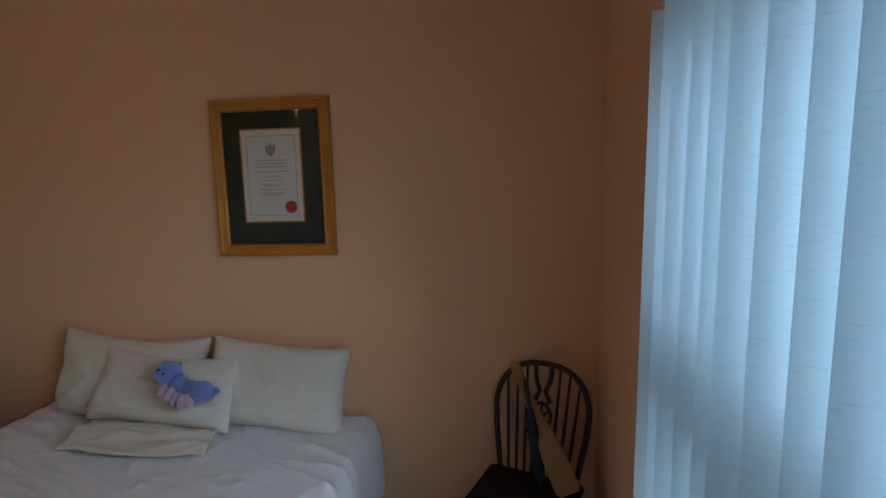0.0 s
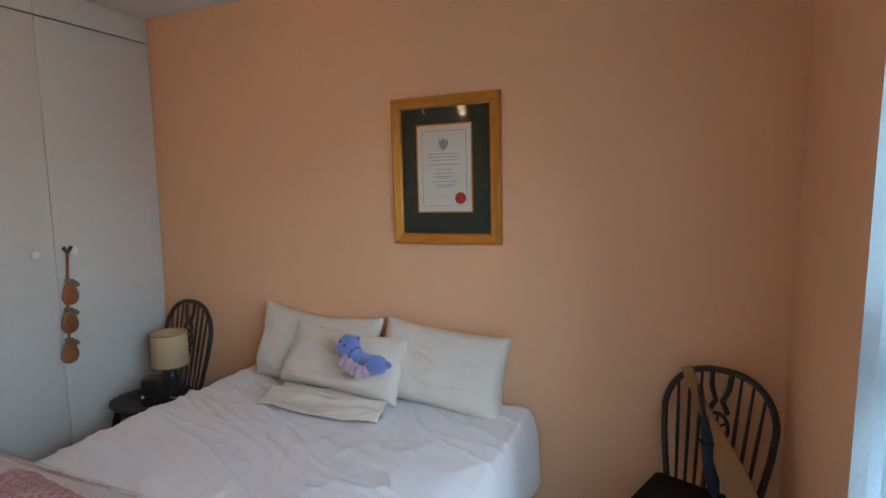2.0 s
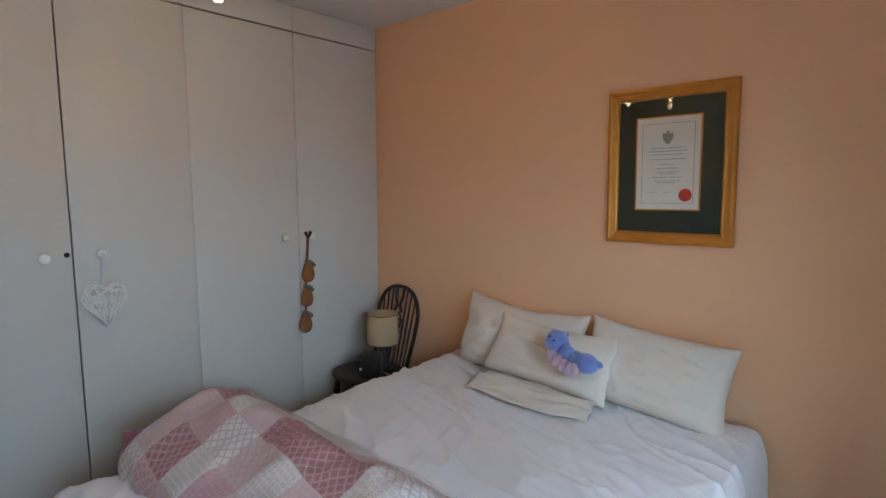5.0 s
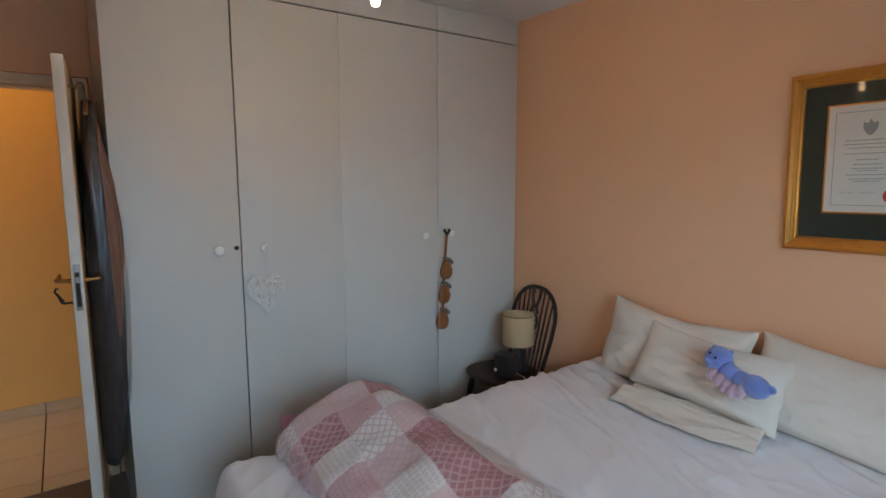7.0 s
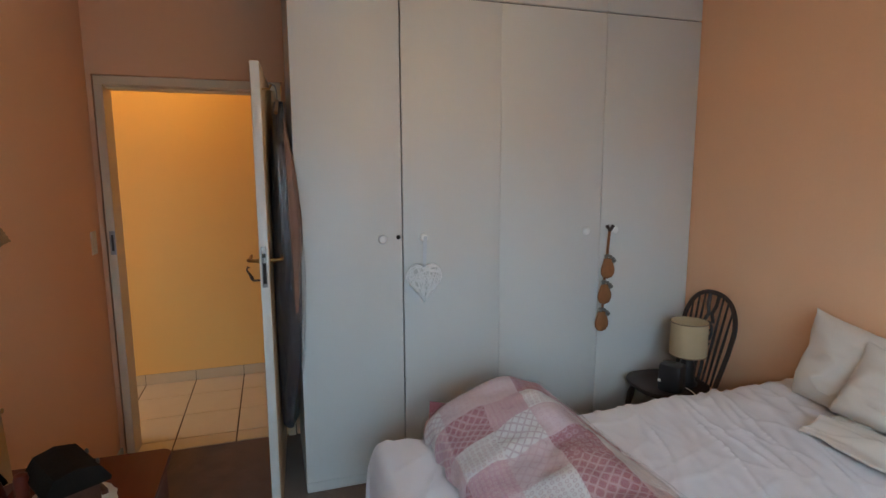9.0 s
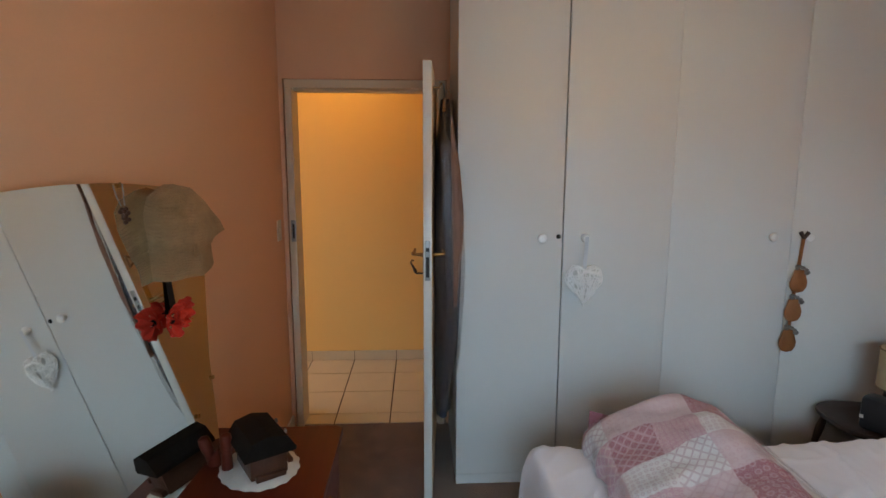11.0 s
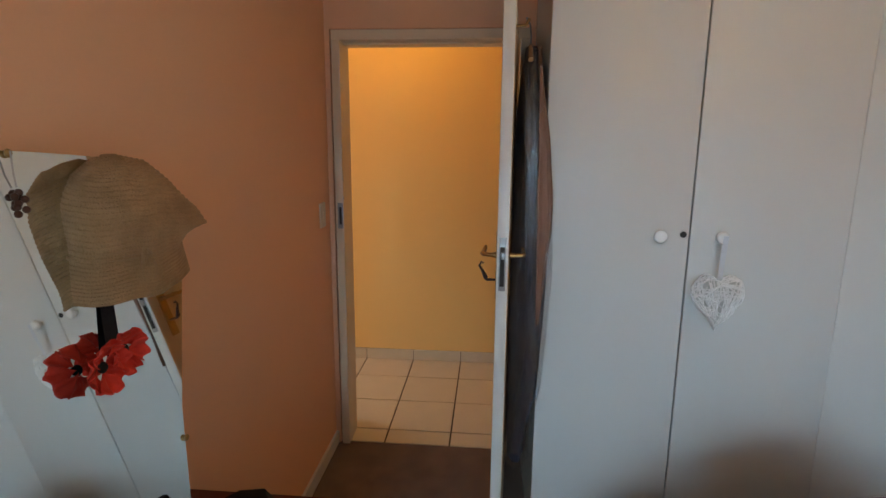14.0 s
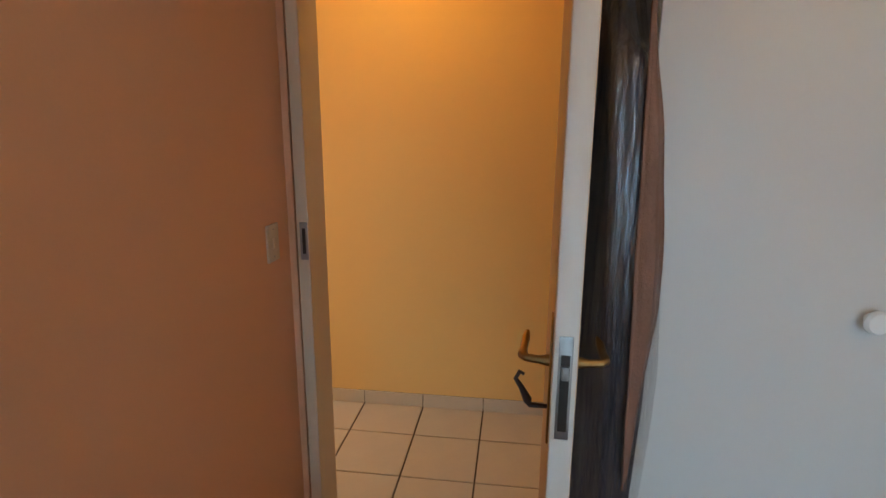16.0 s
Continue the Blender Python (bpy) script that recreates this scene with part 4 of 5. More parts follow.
def in_heart(y, z):
    ring, hit = [heart_pt(2 * math.pi * i / 60, 0.97) for i in range(60)], False
    for p, q in zip(ring, ring[1:] + ring[:1]):
        if (p.z > z) != (q.z > z) and y < p.y + (z - p.z) / (q.z - p.z) * (q.y - p.y):
            hit = not hit
    return hit


def puff(y, z):
    """How far the woven heart swells at a place of its outline."""
    return 0.034 * max(0.0, 1 - (y / 0.088) ** 2 - ((z - 0.06) / 0.11) ** 2) ** 0.5


for k in (1.0, 0.96, 0.91):
    part("rim", rod([heart_pt(2 * math.pi * i / 48, k + 0.02 * math.sin(i * 0.9 + 40 * k)) + Vector((0.008 * math.sin(i * 1.3 + k * 90), 0, 0)) for i in range(48)], 0.0023, 6, True), WICKERWHITE, heart)
rnd = random.Random(3)
count = 0
while count < 74:
    if count % 2:
        t0 = rnd.uniform(0, 2 * math.pi)
        e0, e1 = heart_pt(t0, 0.97), heart_pt(t0 + rnd.choice((-1, 1)) * rnd.uniform(0.6, 2.4), 0.97)
        p, q = (e0.y, e0.z), (e1.y, e1.z)
    else:
        y0, z0, th, l = rnd.uniform(-0.075, 0.075), rnd.uniform(-0.04, 0.13), rnd.uniform(0, math.pi), rnd.uniform(0.022, 0.050)
        p, q = (y0 - l * math.cos(th), z0 - l * math.sin(th)), (y0 + l * math.cos(th), z0 + l * math.sin(th))
        if not (in_heart(*p) and in_heart(*q)):
            continue
    if not in_heart((p[0] + q[0]) / 2, (p[1] + q[1]) / 2) or math.hypot(p[0] - q[0], p[1] - q[1]) < 0.035:
        continue
    side = -0.8 if count % 4 == 0 else 1
    pts = [(side * puff(p[0] + (q[0] - p[0]) * f, p[1] + (q[1] - p[1]) * f) + rnd.uniform(-0.002, 0.002), p[0] + (q[0] - p[0]) * f, p[1] + (q[1] - p[1]) * f + 0.004 * math.sin(math.pi * f)) for f in (0, 0.25, 0.5, 0.75, 1)]
    part("twig", rod(pts, rnd.uniform(0.0018, 0.0026), 5), WICKERWHITE, heart)
    count += 1
part("ribbon", sheet(lambda u, v: (0.004 + 0.010 * v, (u - 0.5) * 0.018 + 0.004 * v, 0.115 + v * 0.160), 2, 8), RIBBON, heart, "thin checked grey ribbon")
orn = thing("hanging_leather_ornament", pose(WARD + 0.026, 1.658, 0.700), "string of three tan leather pouches hanging from a knob", "ornament")
part("strap", rod([(0, 0.0, 0.02), (0, 0.012, 0.30), (0.004, 0.03, 0.56)], [0.012, 0.012, 0.013], 6, flat=0.4), TANWOOD, orn)
part("fork", rod([(0.004, 0.012, 0.585), (0.006, 0.03, 0.555), (0.006, 0.05, 0.585)], [0.010, 0.011, 0.010], 7), DARKWOOD, orn, "dark wooden hook")
for i, (y, z, s) in enumerate(((0.0, 0.045, 1.0), (0.012, 0.20, 1.0), (0.026, 0.345, 1.0))):
    pb = lathe(bmesh.new(), [(0.004, -0.050), (0.024, -0.044), (0.036, -0.026), (0.038, -0.004), (0.030, 0.020), (0.024, 0.040), (0.022, 0.048)], 14)
    pb.transform(Matrix.Translation((0.004, y, z)) @ Matrix.Diagonal((0.42, s * 1.15, s * 1.15, 1)))
    pouch = part("pouch", pb, TANWOOD, orn)
    fr2 = bmesh.new()
    for k in range(9):
        th = 2 * math.pi * k / 9
        ball(fr2, (0.008 + 0.008 * math.cos(th), y + 0.012 + 0.024 * math.cos(th + 1), z + 0.056 + 0.018 * math.sin(th)), 0.011, (1, 1, 0.8), 7, 5)
    part("bead_frill", fr2, BEADS, pouch, "grey and white beaded frill")

# ---- the bedroom door and what hangs behind it ----
LEAF, LT = 0.862, 0.036
door = thing("door_1", pose(WEST + 0.012, DOOR1 - 0.010, 0, 0, 0, -3.3), "open cream painted bedroom door with brass handles", "door", kind="structure")
part("leaf", cuboid(0.0, -LT, 0.012, LEAF, 0.0, 2.025, 0.002), TRIM, door)
# thin skins over the white leaf that carry the amber hall tint
for ya, yb in ((-LT - 0.0012, -LT + 0.0004), (-0.0004, 0.0012)):
    part("leaf_face", cuboid(0.002, ya, 0.014, LEAF - 0.003, yb, 2.023), DOORGLOW, door, "cream door face with the hall's amber light in its colour")
part("lock_faceplate", cuboid(LEAF - 0.001, -0.029, 1.10, LEAF + 0.002, -0.007, 1.275, 0.001), STEEL, door, "grey steel mortice lock face")
part("lock_pocket", cuboid(LEAF + 0.0015, -0.025, 1.115, LEAF + 0.0028, -0.011, 1.245), DARKGAP, door)
part("latch", cuboid(LEAF, -0.024, 1.205, LEAF + 0.010, -0.012, 1.228, 0.002), STEEL, door)
for s, y0 in ((-1, -LT), (1, 0.0)):
    part("backplate", cuboid(LEAF - 0.085, y0 + 0.001 if s > 0 else y0 - 0.005, 1.06, LEAF - 0.045, y0 + 0.005 if s > 0 else y0 - 0.001, 1.285, 0.002), BRASS, door, "long worn brass backplate")
    hx = LEAF - 0.065
    part("door_handle", rod([(hx, y0, 1.205), (hx, y0 + s * 0.022, 1.205), (hx, y0 + s * 0.044, 1.207), (hx - 0.012, y0 + s * 0.050, 1.207), (hx - 0.045, y0 + s * 0.050, 1.203), (hx - 0.080, y0 + s * 0.048, 1.208), (hx - 0.098, y0 + s * 0.046, 1.216)], [0.012, 0.007, 0.007, 0.009, 0.007, 0.008, 0.005], 10), BRASS, door, "curved brass lever handle")
ky = -LT - 0.004
part("key", rod([(hx, ky, 1.120), (hx, ky - 0.030, 1.120), (hx - 0.004, ky - 0.034, 1.126), (hx, ky - 0.045, 1.150), (hx + 0.002, ky - 0.056, 1.168), (hx, ky - 0.050, 1.180), (hx, ky - 0.042, 1.176)], [0.004, 0.005, 0.008, 0.005, 0.004, 0.004, 0.003], 7), DARKWOOD, door, "dark key with a hooked fob")
part("hook", rod([(LEAF - 0.10, 0.0, 1.93), (LEAF - 0.10, 0.03, 1.93), (LEAF - 0.10, 0.04, 1.95)], 0.005, 7), BRASS, door)

coat = thing("hanging_coat", pose(WEST + 0.012, DOOR1 - 0.010, 0, 0, 0, -3.3), "dark navy coat in clear plastic hung behind the door", "coat")


def coat_point(u, v):
    """A long garment: narrow shoulders by the hook, fuller where it swells past the wardrobe's edge."""
    th = 2 * math.pi * u
    z = 0.36 + 1.55 * v
    taper = min(1.0, 0.66 + 0.50 * v ** 0.6)
    shoulder = 1 if v < 0.86 else max(0.12, 1 - (v - 0.86) / 0.14 * 0.88)
    c, s = math.cos(th), math.sin(th)
    x = 0.49 + 0.245 * shoulder * taper * math.copysign(abs(c) ** 0.7, c)
    depth = (0.034 + 0.012 * math.sin(math.pi * v) ** 2) * (0.55 + 0.45 * shoulder)
    swell = 0.060 * min(1, max(0, x - 0.60) / 0.10) * math.sin(math.pi * min(1, max(0, 1.02 - v) / 0.55) / 2) * min(1, 0.45 + 2.5 * v)
    ripple = 0.009 * math.sin(26 * x + 34 * s * max(0, x - 0.62) + 4 * noise.noise((x * 4, z * 1.2, 0))) + 0.006 * noise.noise((x * 24, z * 2.2, s * 3))
    y = 0.046 + depth * s + ripple + swell * (0.35 + 0.65 * max(0.0, 0.5 + 0.5 * s))
    return (x + 0.014 * noise.noise((z * 2.4, s, 2)), max(y, 0.006), z)


part("body", sheet(coat_point, 96, 60, True), GARMENT, coat)


def cover_point(u, v):
    x, y, z = coat_point(u, min(1, max(0, v * 1.06 - 0.03)))
    th = 2 * math.pi * u
    drop = max(0.0, 0.06 - v) / 0.06
    k = 1.04 - 0.35 * drop
    f = 0.008 * noise.noise((math.cos(th) * 4, math.sin(th) * 4, v * 5)) + 0.004 * noise.noise((math.cos(th) * 16, math.sin(th) * 16, v * 4))
    return (0.49 + (x - 0.49) * k + f * math.cos(th), 0.05 + (y - 0.046) * 1.10 + (f + 0.006) * math.sin(th), z - 0.06 * drop)


part("plastic_cover", sheet(cover_point, 96, 80, True), PLASTIC, coat, "clear plastic garment cover")


def lining_point(u, v):
    """The pale facing that shows along the outer edge from the shoulder to the hip."""
    z = 0.95 + 0.86 * v
    reach = math.sin(math.pi * min(1, (1.04 - v) / 0.6) / 2) * min(1, 0.25 + 2.0 * v)
    return (0.760 - 0.045 * u * u + 0.008 * noise.noise((v * 7, u * 2, 3)) + 0.004 * math.sin(9 * u + 4 * v), 0.098 - 0.016 * v + 0.050 * u * reach + 0.005 * noise.noise((v * 5, u * 3, 1)), z)


ln = part("lining", sheet(lining_point, 8, 36), GARMENTTAN, coat, "tan pink facing along the edge")
lnm = ln.modifiers.new("solid", "SOLIDIFY")
lnm.thickness = 0.004
part("hanger", rod([(0.30, 0.05, 1.84), (0.49, 0.05, 1.915), (0.69, 0.05, 1.84)], 0.008, 8), BATWOOD, coat, "wooden coat hanger")
part("hanger_hook", rod([(0.49, 0.05, 1.915), (0.49, 0.05, 1.95), (0.55, 0.045, 1.975), (0.75, 0.032, 1.955)], 0.003, 6), STEEL, coat)

# ---- light switch ----
sw = thing("light_switch", pose(-3.49, SOUTH, 1.235), "cream plastic wall light switch plate", "light switch")
part("plate", cuboid(-0.038, 0, -0.058, 0.038, 0.008, 0.058, 0.003), SWITCHWHITE, sw)
part("rocker", cuboid(-0.010, 0.008, -0.016, 0.010, 0.013, 0.016, 0.002), SWITCHWHITE, sw)
for z in (-0.043, 0.043):
    part("screw", lathe(bmesh.new(), [(0.003, 0), (0.003, 0.001)], 8), STEEL, sw, m=pose(0, 0.0075, z, -90, 0, 0))

# ---- ceiling lamp ----
cl = thing("ceiling_lamp", pose(-1.74, 0.64, CEIL + 0.012), "brass ceiling lamp with three lit downward bulbs", "ceiling lamp")
part("rose", lathe(bmesh.new(), [(0.065, -0.012), (0.063, -0.025), (0.03, -0.03), (0.012, -0.035)], 20), BRASS, cl)
part("stem", rod([(0, 0, -0.03), (0, 0, -0.22)], 0.009, 10), BRASS, cl)
for k in range(3):
    th = radians(162 + 120 * k)
    c, s = math.cos(th), math.sin(th)
    part("arm", rod([(0, 0, -0.21), (0.08 * c, 0.08 * s, -0.235), (0.16 * c, 0.16 * s, -0.215), (0.19 * c, 0.19 * s, -0.25)], 0.007, 8), BRASS, cl)
    part("socket", lathe(bmesh.new(), [(0.02, -0.30), (0.022, -0.25), (0.012, -0.245)], 14, (0.19 * c, 0.19 * s)), BRASS, cl)
    part("bulb", lathe(bmesh.new(), [(0.004, -0.438), (0.012, -0.435), (0.015, -0.420), (0.013, -0.37), (0.012, -0.30)], 14, (0.19 * c, 0.19 * s)), BULB, cl, "lit warm tubular bulb")

# ---- dressing table with its mirror ----
DT = 0.705
dress = thing("dressing_table", pose(0, 0, 0), "red mahogany dressing table with a polished top", "dressing table")
dx0, dx1, dy0, dy1 = -2.215, -1.06, SOUTH + 0.03, -0.425
top_out = []
for cx, cy, a0 in ((dx1 - 0.03, dy1 - 0.03, 0), (dx0 + 0.03, dy1 - 0.03, 90), (dx0 + 0.01, dy0 + 0.01, 180), (dx1 - 0.01, dy0 + 0.01, 270)):
    r = 0.03 if cy > -0.6 else 0.01
    top_out += [(cx + r * math.cos(radians(a0 + 18 * k)), cy + r * math.sin(radians(a0 + 18 * k))) for k in range(6)]
tb = bmesh.new()
rings = [[tb.verts.new((x + (xc - x) * ins, y + (yc - y) * ins, z)) for x, y in top_out] for xc, yc in [(-1.64, -0.66)] for ins, z in ((0.012, DT - 0.024), (0.0, DT - 0.018), (0.0, DT - 0.005), (0.006, DT))]
for a, b in zip(rings, rings[1:]):
    for k in range(len(a)):
        tb.faces.new((a[k], a[(k + 1) % len(a)], b[(k + 1) % len(a)], b[k]))
tb.faces.new(rings[0][::-1])
tb.faces.new(rings[-1])
part("top", tb, MAHOGANY, dress)
part("carcass", cuboid(dx0 + 0.025, dy0 + 0.01, 0.12, dx1 - 0.025, dy1 - 0.03, DT - 0.025, 0.003), MAHOGANY, dress)
for i in range(2):
    for j in range(3):
        x0 = dx0 + 0.04 + i * 0.545
        z0 = 0.14 + j * 0.18
        dr = part("drawer", cuboid(x0, dy1 - 0.031, z0, x0 + 0.53, dy1 - 0.014, z0 + 0.165, 0.004), MAHOGANY, dress)
        part("drawer_pull", rod([(x0 + 0.20, dy1 - 0.014, z0 + 0.09), (x0 + 0.21, dy1 + 0.006, z0 + 0.08), (x0 + 0.32, dy1 + 0.006, z0 + 0.08), (x0 + 0.33, dy1 - 0.014, z0 + 0.09)], 0.004, 7), BRASS, dr)
for x in (dx0 + 0.05, dx1 - 0.05):
    for y in (dy0 + 0.05, dy1 - 0.07):
        part("leg", lathe(bmesh.new(), [(0.018, 0), (0.028, 0.06), (0.022, 0.12)], 12, (x, y)), MAHOGANY, dress)

# the mirror plane leans back and turns a little to the window
MN = Vector((0.0631, 0.9832, 0.1712)).normalized()
MC = Vector((-1.70, 0, 1.22))
MC.y = (-0.7400 - MN.x * MC.x - MN.z * MC.z) / MN.y
mx = Vector((-MN.y, MN.x, 0)).normalized()
mz = MN.cross(mx) * -1
if mz.z < 0:
    mz = -mz
mirror = thing("tilting_mirror", Matrix.Translation(MC), "frameless arched dressing table mirror held by small clips", "mirror")


def on_mirror(x, z, out=0.0):
    """Plane coordinates: x towards the door, z up the leaning glass, out from it."""
    return mx * x + mz * z + MN * out


outline = [(-0.375, -0.46), (0.285, -0.46), (0.345, -0.20), (0.445, 0.06)]
outline += [(0.445 - 0.10 * (1 - math.cos(radians(15 * k))), 0.06 + 0.20 * math.sin(radians(15 * k))) for k in range(1, 5)]
outline += [(0.36 - 0.76 * k / 12, 0.255 + 0.085 * math.sin(math.pi * (0.25 + 0.5 * k / 12))) for k in range(13)]
outline += [(-0.435, 0.285), (-0.448, 0.22)]
gm, back_m = bmesh.new(), bmesh.new()
for bm_, o0, o1 in ((gm, 0.0, -0.004), (back_m, -0.0045, -0.009)):
    f = [bm_.verts.new(on_mirror(x, z, o0)) for x, z in outline]
    g_ = [bm_.verts.new(on_mirror(x, z, o1)) for x, z in outline]
    bm_.faces.new(f)
    bm_.faces.new(g_[::-1])
    for k in range(len(f)):
        j = (k + 1) % len(f)
        bm_.faces.new((f[j], f[k], g_[k], g_[j]))
part("glass", gm, MIRROR, mirror, smooth=False)
part("backing", back_m, DARKWOOD, mirror, smooth=False)
for x, z in ((0.118, 0.332), (-0.30, 0.322), (0.330, -0.262), (0.205, -0.327)):
    cb = bmesh.new()
    ball(cb, on_mirror(x, z, 0.004), 0.007, (1, 0.6, 1), 8, 6)
    part("clip", cb, BRASS, mirror)
for x in (-0.24, 0.29):
    b0 = on_mirror(x, -0.44, -0.02)
    foot = Vector((b0.x, b0.y + 0.0, DT - MC.z))
    part("support", rod([foot, (foot + b0) / 2, b0, on_mirror(x, -0.10, -0.022)], [0.022, 0.016, 0.018, 0.012], 10), MAHOGANY, mirror, "turned mahogany support")
kn = on_mirror(0.262, -0.445, 0.03)
part("knob", lathe(bmesh.new(), [(0.017, DT - MC.z), (0.015, DT - MC.z + 0.05), (0.013, kn.z - 0.04), (0.017, kn.z - 0.012), (0.018, kn.z + 0.012), (0.015, kn.z + 0.026), (0.006, kn.z + 0.031)], 14, (kn.x, kn.y)), MAHOGANY, mirror, "turned mahogany post")

# ---- straw hat, red cloth flower, pendant and lace on the mirror ----
hat = thing("straw_hat", pose(-1.985, -0.862, 1.305, -6, 4, 0), "floppy woven straw hat hung over the mirror corner", "hat")


def ramp(v, knots):
    for (a, p), (b, q) in zip(knots, knots[1:]):
        if v <= b:
            f = (v - a) / (b - a)
            return p[0] + (q[0] - p[0]) * f, p[1] + (q[1] - p[1]) * f
    return knots[-1][1]


CROWN = [(0.0, (0.0, 0.238)), (0.15, (0.045, 0.232)), (0.30, (0.080, 0.205)), (0.45, (0.098, 0.160)), (0.70, (0.110, 0.075)), (0.85, (0.116, 0.035)), (1.0, (0.126, 0.000))]
VISOR = [(0.0, (0.0, 0.238)), (0.15, (0.055, 0.226)), (0.48, (0.188, 0.122)), (0.56, (0.214, 0.088)), (0.66, (0.160, 0.084)), (0.74, (0.134, 0.072)), (1.0, (0.152, -0.004))]


def hat_point(u, v):
    """A deep crown that opens downwards; the brim is folded out on the side of the door."""
    th = 2 * math.pi * u
    w = max(0.0, math.cos(th - radians(168))) ** 1.6
    (r0, z0), (r1, z1) = ramp(v, CROWN), ramp(v, VISOR)
    r, z = r0 + (r1 - r0) * w, z0 + (z1 - z0) * w
    row = 0.0008 * math.sin(v * 230)
    sag = 0.010 * noise.noise((math.cos(th) * 1.5, math.sin(th) * 1.5, v * 3))
    r += row + sag * min(1, v * 4)
    return (r * math.cos(th), r * math.sin(th) * 0.74, z + row + 0.008 * noise.noise((math.cos(th) * 2, math.sin(th) * 2, 8)))


hb = part("crown_and_brim", sheet(hat_point, 60, 150, True), STRAW, hat)
hm = hb.modifiers.new("solid", "SOLIDIFY")
hm.thickness = 0.003
part("band", rod([(0.107 * math.cos(2 * math.pi * k / 30), 0.080 * math.sin(2 * math.pi * k / 30), 0.075) for k in range(30)], 0.0045, 6, True), STRAW, hat, "plaited straw band")
part("bow", rod([(0.030, 0.080, 0.075), (0.055, 0.085, 0.092), (0.060, 0.085, 0.060), (0.030, 0.082, 0.074), (0.015, 0.086, 0.045), (0.020, 0.088, 0.022)], 0.004, 6), STRAW, hat, "knotted straw tie")

flower = thing("cloth_flower", pose(-1.875, -0.835, 1.195), "red cloth poppy flowers on a black ribbon", "flower")
for i, (fx, fz, rot, size) in enumerate(((0.022, -0.004, 10, 1.0), (-0.034, 0.006, 40, 0.92))):
    for k in range(7):
        th = 2 * math.pi * k / 7 + radians(rot)

        def petal(u, v, th=th, k=k, fx=fx, fz=fz, size=size):
            a = (u - 0.5) * 1.5
            r = size * (0.006 + 0.040 * v * (1 - 0.22 * (2 * u - 1) ** 2) + 0.007 * v * noise.noise((u * 7, k * 1.7, v * 3)))
            ang = th + a * min(1, v * 1.4)
            return (fx + r * math.cos(ang), 0.012 + 0.020 * v * v + 0.006 * math.sin(14 * u + 2 * k) * v * v + 0.006 * (k % 2), fz + r * math.sin(ang))

        pt_ = part("petal", sheet(petal, 14, 8), PETAL, flower)
        pm = pt_.modifiers.new("solid", "SOLIDIFY")
        pm.thickness = 0.0012
    cbm = bmesh.new()
    ball(cbm, (fx, 0.020, fz), 0.010, (1, 0.7, 1), 10, 8)
    part("flower_centre", cbm, BLACKISH, flower, "dark flower centre")
part("ribbon", sheet(lambda u, v: (-0.03 + 0.035 * (u - 0.5) - 0.03 * v, 0.004 - 0.03 * v, 0.0 + 0.14 * v), 2, 6), BLACKISH, flower, "black ribbon")

pend = thing("beaded_pendant", Matrix.Translation(MC + on_mirror(0.115, 0.30, 0.006)), "small dark beaded pendant hanging on the mirror", "pendant")
part("cord", rod([(0, 0, 0.035), (0.002, 0.002, 0.0), (0, 0.002, -0.02)], 0.0015, 5), INK, pend)
pb = bmesh.new()
for k in range(7):
    ball(pb, (0.010 * math.sin(k * 2.2), 0.004, -0.028 - 0.0055 * k), 0.006, (1, 1, 1), 8, 6)
part("beads", pb, SHELLWALL, pend)

lace = thing("crochet_hanging", Matrix.Translation(MC + on_mirror(-0.52, 0.085, 0.02)), "cream crochet lace with dusty pink rosettes on the mirror", "lace")


def lace_point(u, v):
    x = (u - 0.5) * (0.13 - 0.05 * v) + 0.01 * math.sin(v * 30) * (u - 0.5) * 2
    return tuple(on_mirror(x, 0.16 - 0.34 * v, 0.006 + 0.008 * math.sin(11 * u + 5 * v)))


lc = part("lace", sheet(lace_point, 12, 40), LACE, lace)
lm = lc.modifiers.new("solid", "SOLIDIFY")
lm.thickness = 0.003
for k in range(9):
    rb = bmesh.new()
    v = 0.06 + 0.11 * k
    c = on_mirror(0.050 - 0.018 * v + 0.006 * math.sin(k * 3), 0.16 - 0.34 * v, 0.014)
    for j in range(3):
        tube(rb, [c + on_mirror((0.003 + 0.004 * j) * math.cos(2 * math.pi * q / 10), (0.003 + 0.004 * j) * math.sin(2 * math.pi * q / 10), 0.006 - 0.003 * j) for q in range(10)], 0.0028, 5, True)
    part("rosette", rb, LACE if k % 3 else ROSE, lace)

# ---- chalet jewellery box on its doily ----
doily_bm = bmesh.new()
rim = [doily_bm.verts.new((0.135 * (1 + 0.020 * math.cos(18 * a)) * math.cos(a), 0.105 * (1 + 0.020 * math.cos(18 * a)) * math.sin(a), 0.004 + 0.002 * math.cos(9 * a))) for a in [2 * math.pi * k / 144 for k in range(144)]]
cen = doily_bm.verts.new((0, 0, 0.004))
for k in range(144):
    doily_bm.faces.new((cen, rim[k], rim[(k + 1) % 144]))
doily = solid("doily", doily_bm, LACE, "round white crocheted doily on the dressing table", "doily", m=pose(-1.958, -0.640, DT, 0, 0, 33) @ Matrix.Diagonal((0.95, 1.08, 0.5, 1)))
dmod = doily.modifiers.new("solid", "SOLIDIFY")
dmod.thickness = 0.003
jb = thing("jewellery_box", pose(-1.955, -0.632, DT + 0.008, 0, 0, 33) @ Matrix.Scale(0.86, 4), "dark carved wooden jewellery box shaped like a chalet", "box")
part("body", cuboid(-0.085, -0.062, 0, 0.085, 0.062, 0.085, 0.004), SHELLWALL, jb)
rf = bmesh.new()
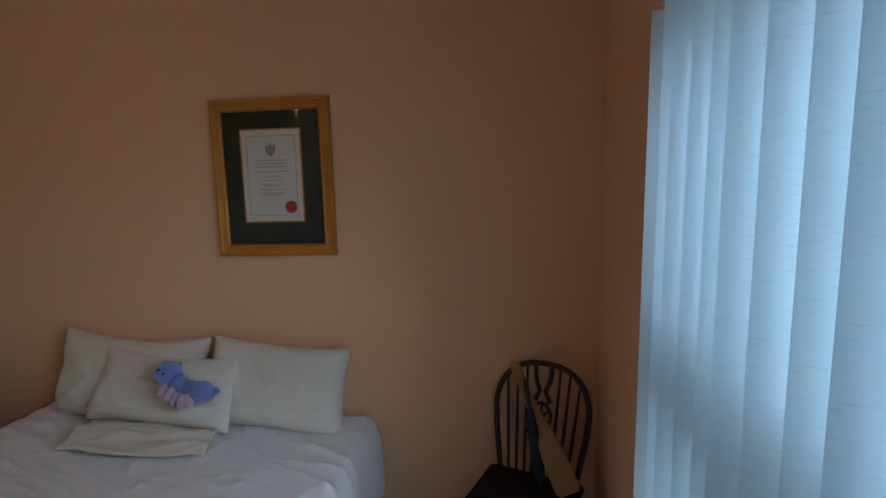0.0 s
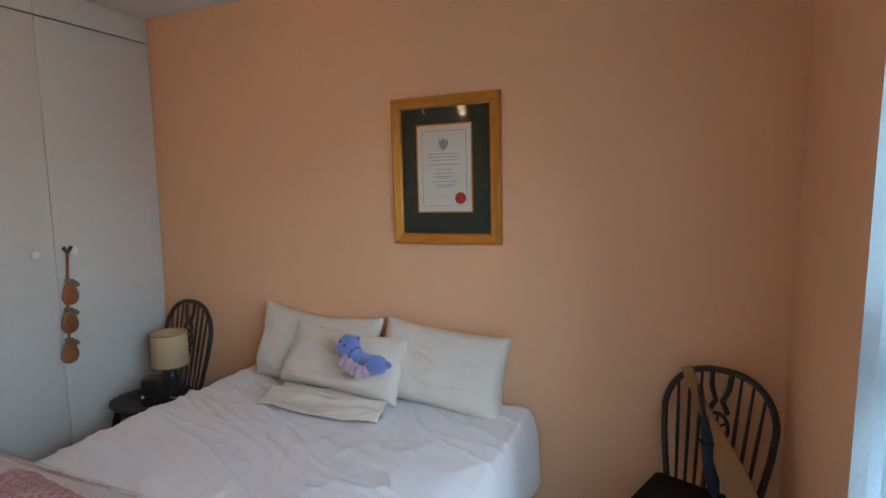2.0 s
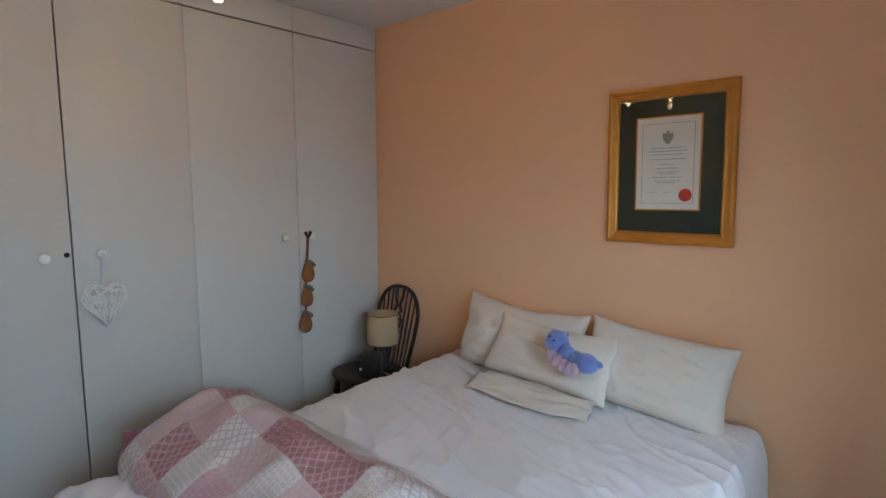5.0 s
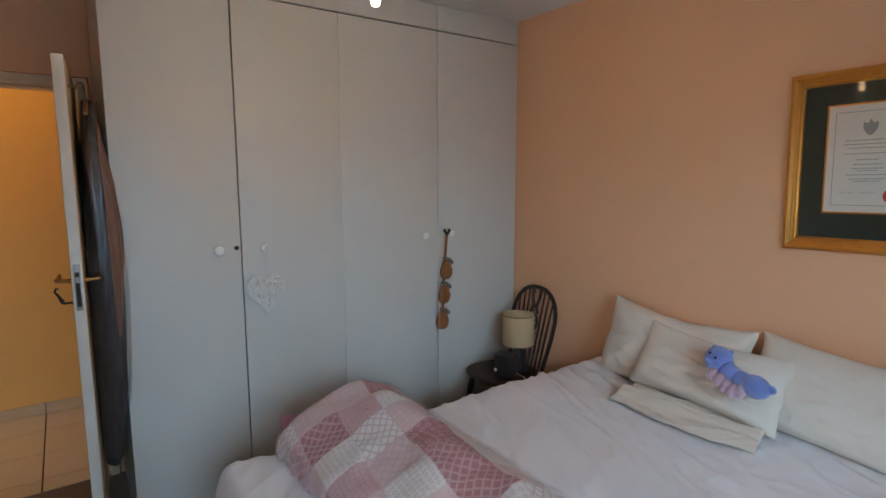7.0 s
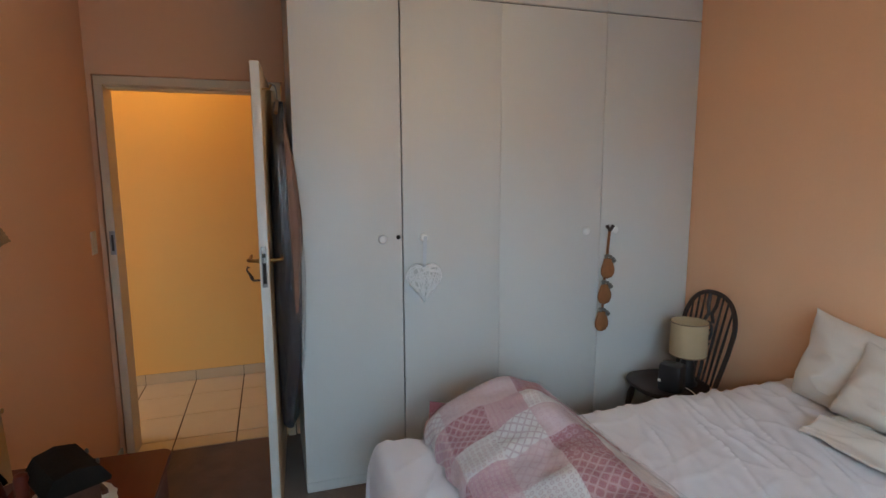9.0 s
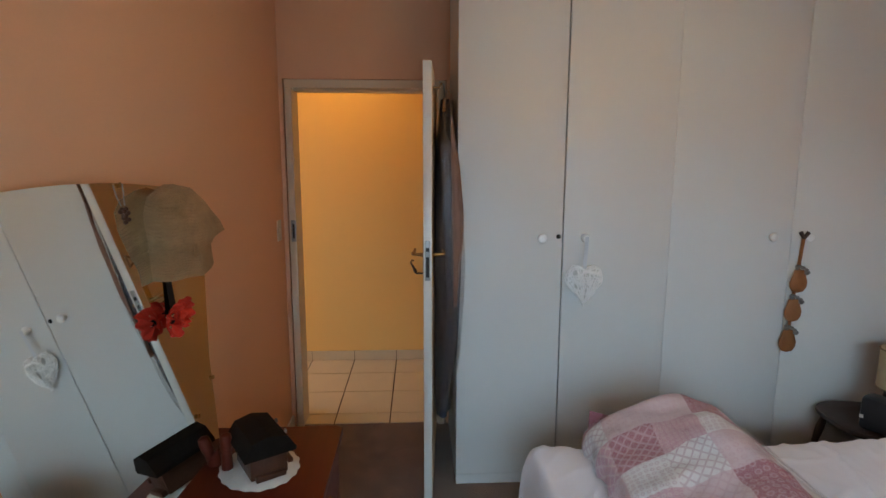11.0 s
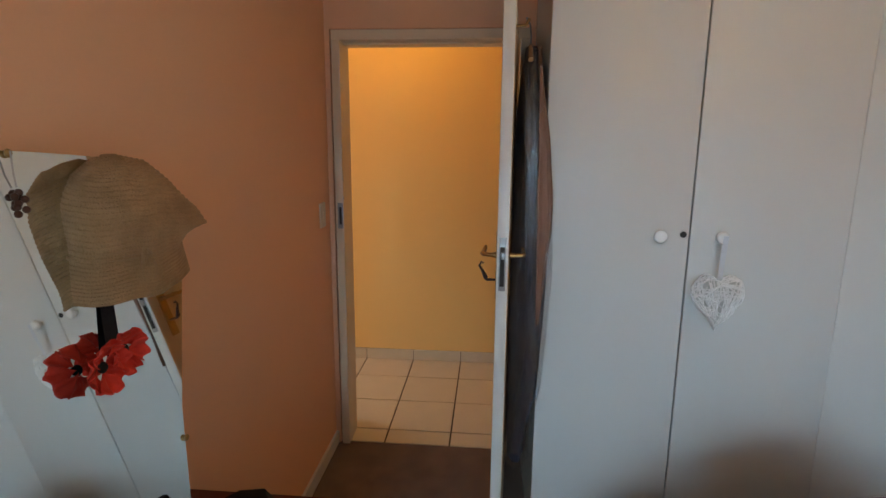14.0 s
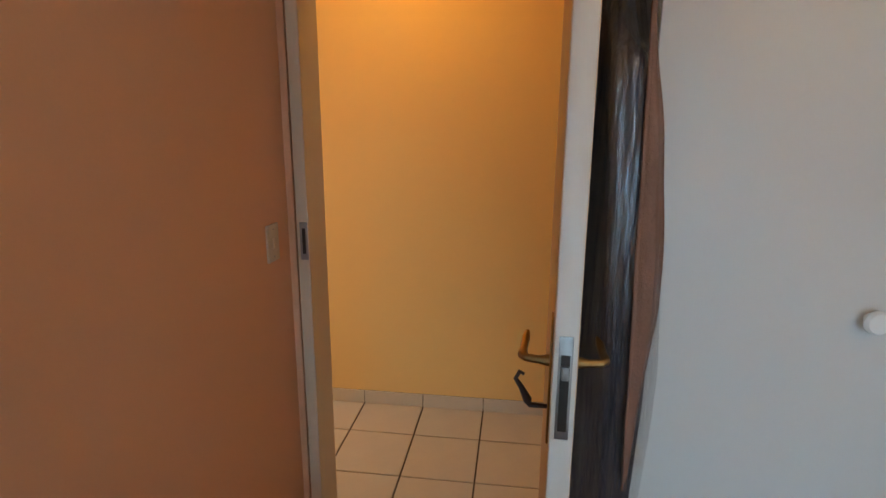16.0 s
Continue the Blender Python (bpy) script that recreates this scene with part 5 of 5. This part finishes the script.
prof = [(-0.085, 0.080), (-0.088, 0.092), (-0.058, 0.138), (0.0, 0.152), (0.058, 0.138), (0.088, 0.092), (0.085, 0.080)]
a = [rf.verts.new((-0.105, y, z)) for y, z in prof]
b = [rf.verts.new((0.105, y, z)) for y, z in prof]
for k in range(len(prof) - 1):
    rf.faces.new((a[k], a[k + 1], b[k + 1], b[k]))
rf.faces.new((a[0], b[0], b[-1], a[-1]))
rf.faces.new(a[::-1])
rf.faces.new(b)
part("roof", rf, SHELLROOF, jb, "dark gambrel roof lid", smooth=False)
for x in (-0.05, 0.045):
    wn_ = bmesh.new()
    ball(wn_, (x, 0.072, 0.125), 0.009, (1, 0.6, 1), 8, 6)
    part("stud", wn_, STEEL, jb)
part("balcony", cuboid(-0.09, 0.062, 0.030, 0.09, 0.080, 0.045, 0.003), SHELLWALL, jb)
part("front_step", cuboid(0.085, -0.05, 0, 0.105, 0.05, 0.018, 0.003), SHELLWALL, jb)

# ---- framed picture on the south wall ----
p2 = thing("framed_picture", pose(-1.222, SOUTH, 1.652, 0, 0, 180), "brown wooden picture frame with a pale print", "picture")
part("frame", moulding(bmesh.new(), 0.45, 0.56, [(0, 0.001), (0, 0.018), (0.006, 0.022), (0.024, 0.020), (0.032, 0.014), (0.032, 0.004)]), material("brown_frame_wood", (0.24, 0.10, 0.04), 0.45, var=0.2, scale=10), p2, smooth=False)
part("print", cuboid(-0.195, -0.008, 0.03, 0.195, -0.003, 0.53), PAPER, p2)
p2i = bmesh.new()
moulding(p2i, 0.26, 0.37, [(0, 0.0085), (0.002, 0.0092), (0.004, 0.0085)])
p2i.transform(Matrix.Translation((0, 0, 0.095)))
part("ruled_border", p2i, INK, p2, smooth=False)

# ---- hall tiles, each a piece of the floor ----
TX, TY, TP, GAP = -4.116, -0.693, 0.3465, 0.0042
xs = [-3.632, TX + TP, TX, TX - TP, HALL_X + 0.001]


def tile_mesh(w, l):
    bm = bmesh.new()
    box(bm, -w / 2, -l / 2, -0.006, w / 2, l / 2, 0.0)
    top = [f for f in bm.faces if f.normal.z > 0.5 or all(v.co.z > -0.001 for v in f.verts)]
    bmesh.ops.bevel(bm, geom=[e for f in top for e in f.edges], offset=0.0015, segments=1, affect="EDGES")
    return mesh_of("tile", bm, TILE, False)


tile_rows = [(a, b, tile_mesh(a - b - 2 * GAP, TP - 2 * GAP)) for a, b in zip(xs, xs[1:])]
for j in range(-8, 7):
    for a, b, me in tile_rows:
        o = new("tile", me)
        o.parent = floor_hall
        o.matrix_basis = pose((a + b) / 2, TY + (j + 0.5) * TP, 0.0035)
skirting_hall = setting("baseboard_hall", cuboid(HALL_X, -3.6, 0.0, HALL_X + 0.003, 1.6, 0.082), GROUT, "cream tile skirting along the hall wall")
bm = bmesh.new()
box(bm, 0, -TP / 2 + GAP / 2, 0.005, 0.010, TP / 2 - GAP / 2, 0.082, 0.0015)
sk_mesh = mesh_of("skirting_tile", bm, TILE, False)
for j in range(-8, 6):
    o = new("skirting_tile", sk_mesh)
    o.parent = skirting_hall
    o.matrix_basis = pose(HALL_X + 0.001, TY + (j + 0.5) * TP, 0.0)
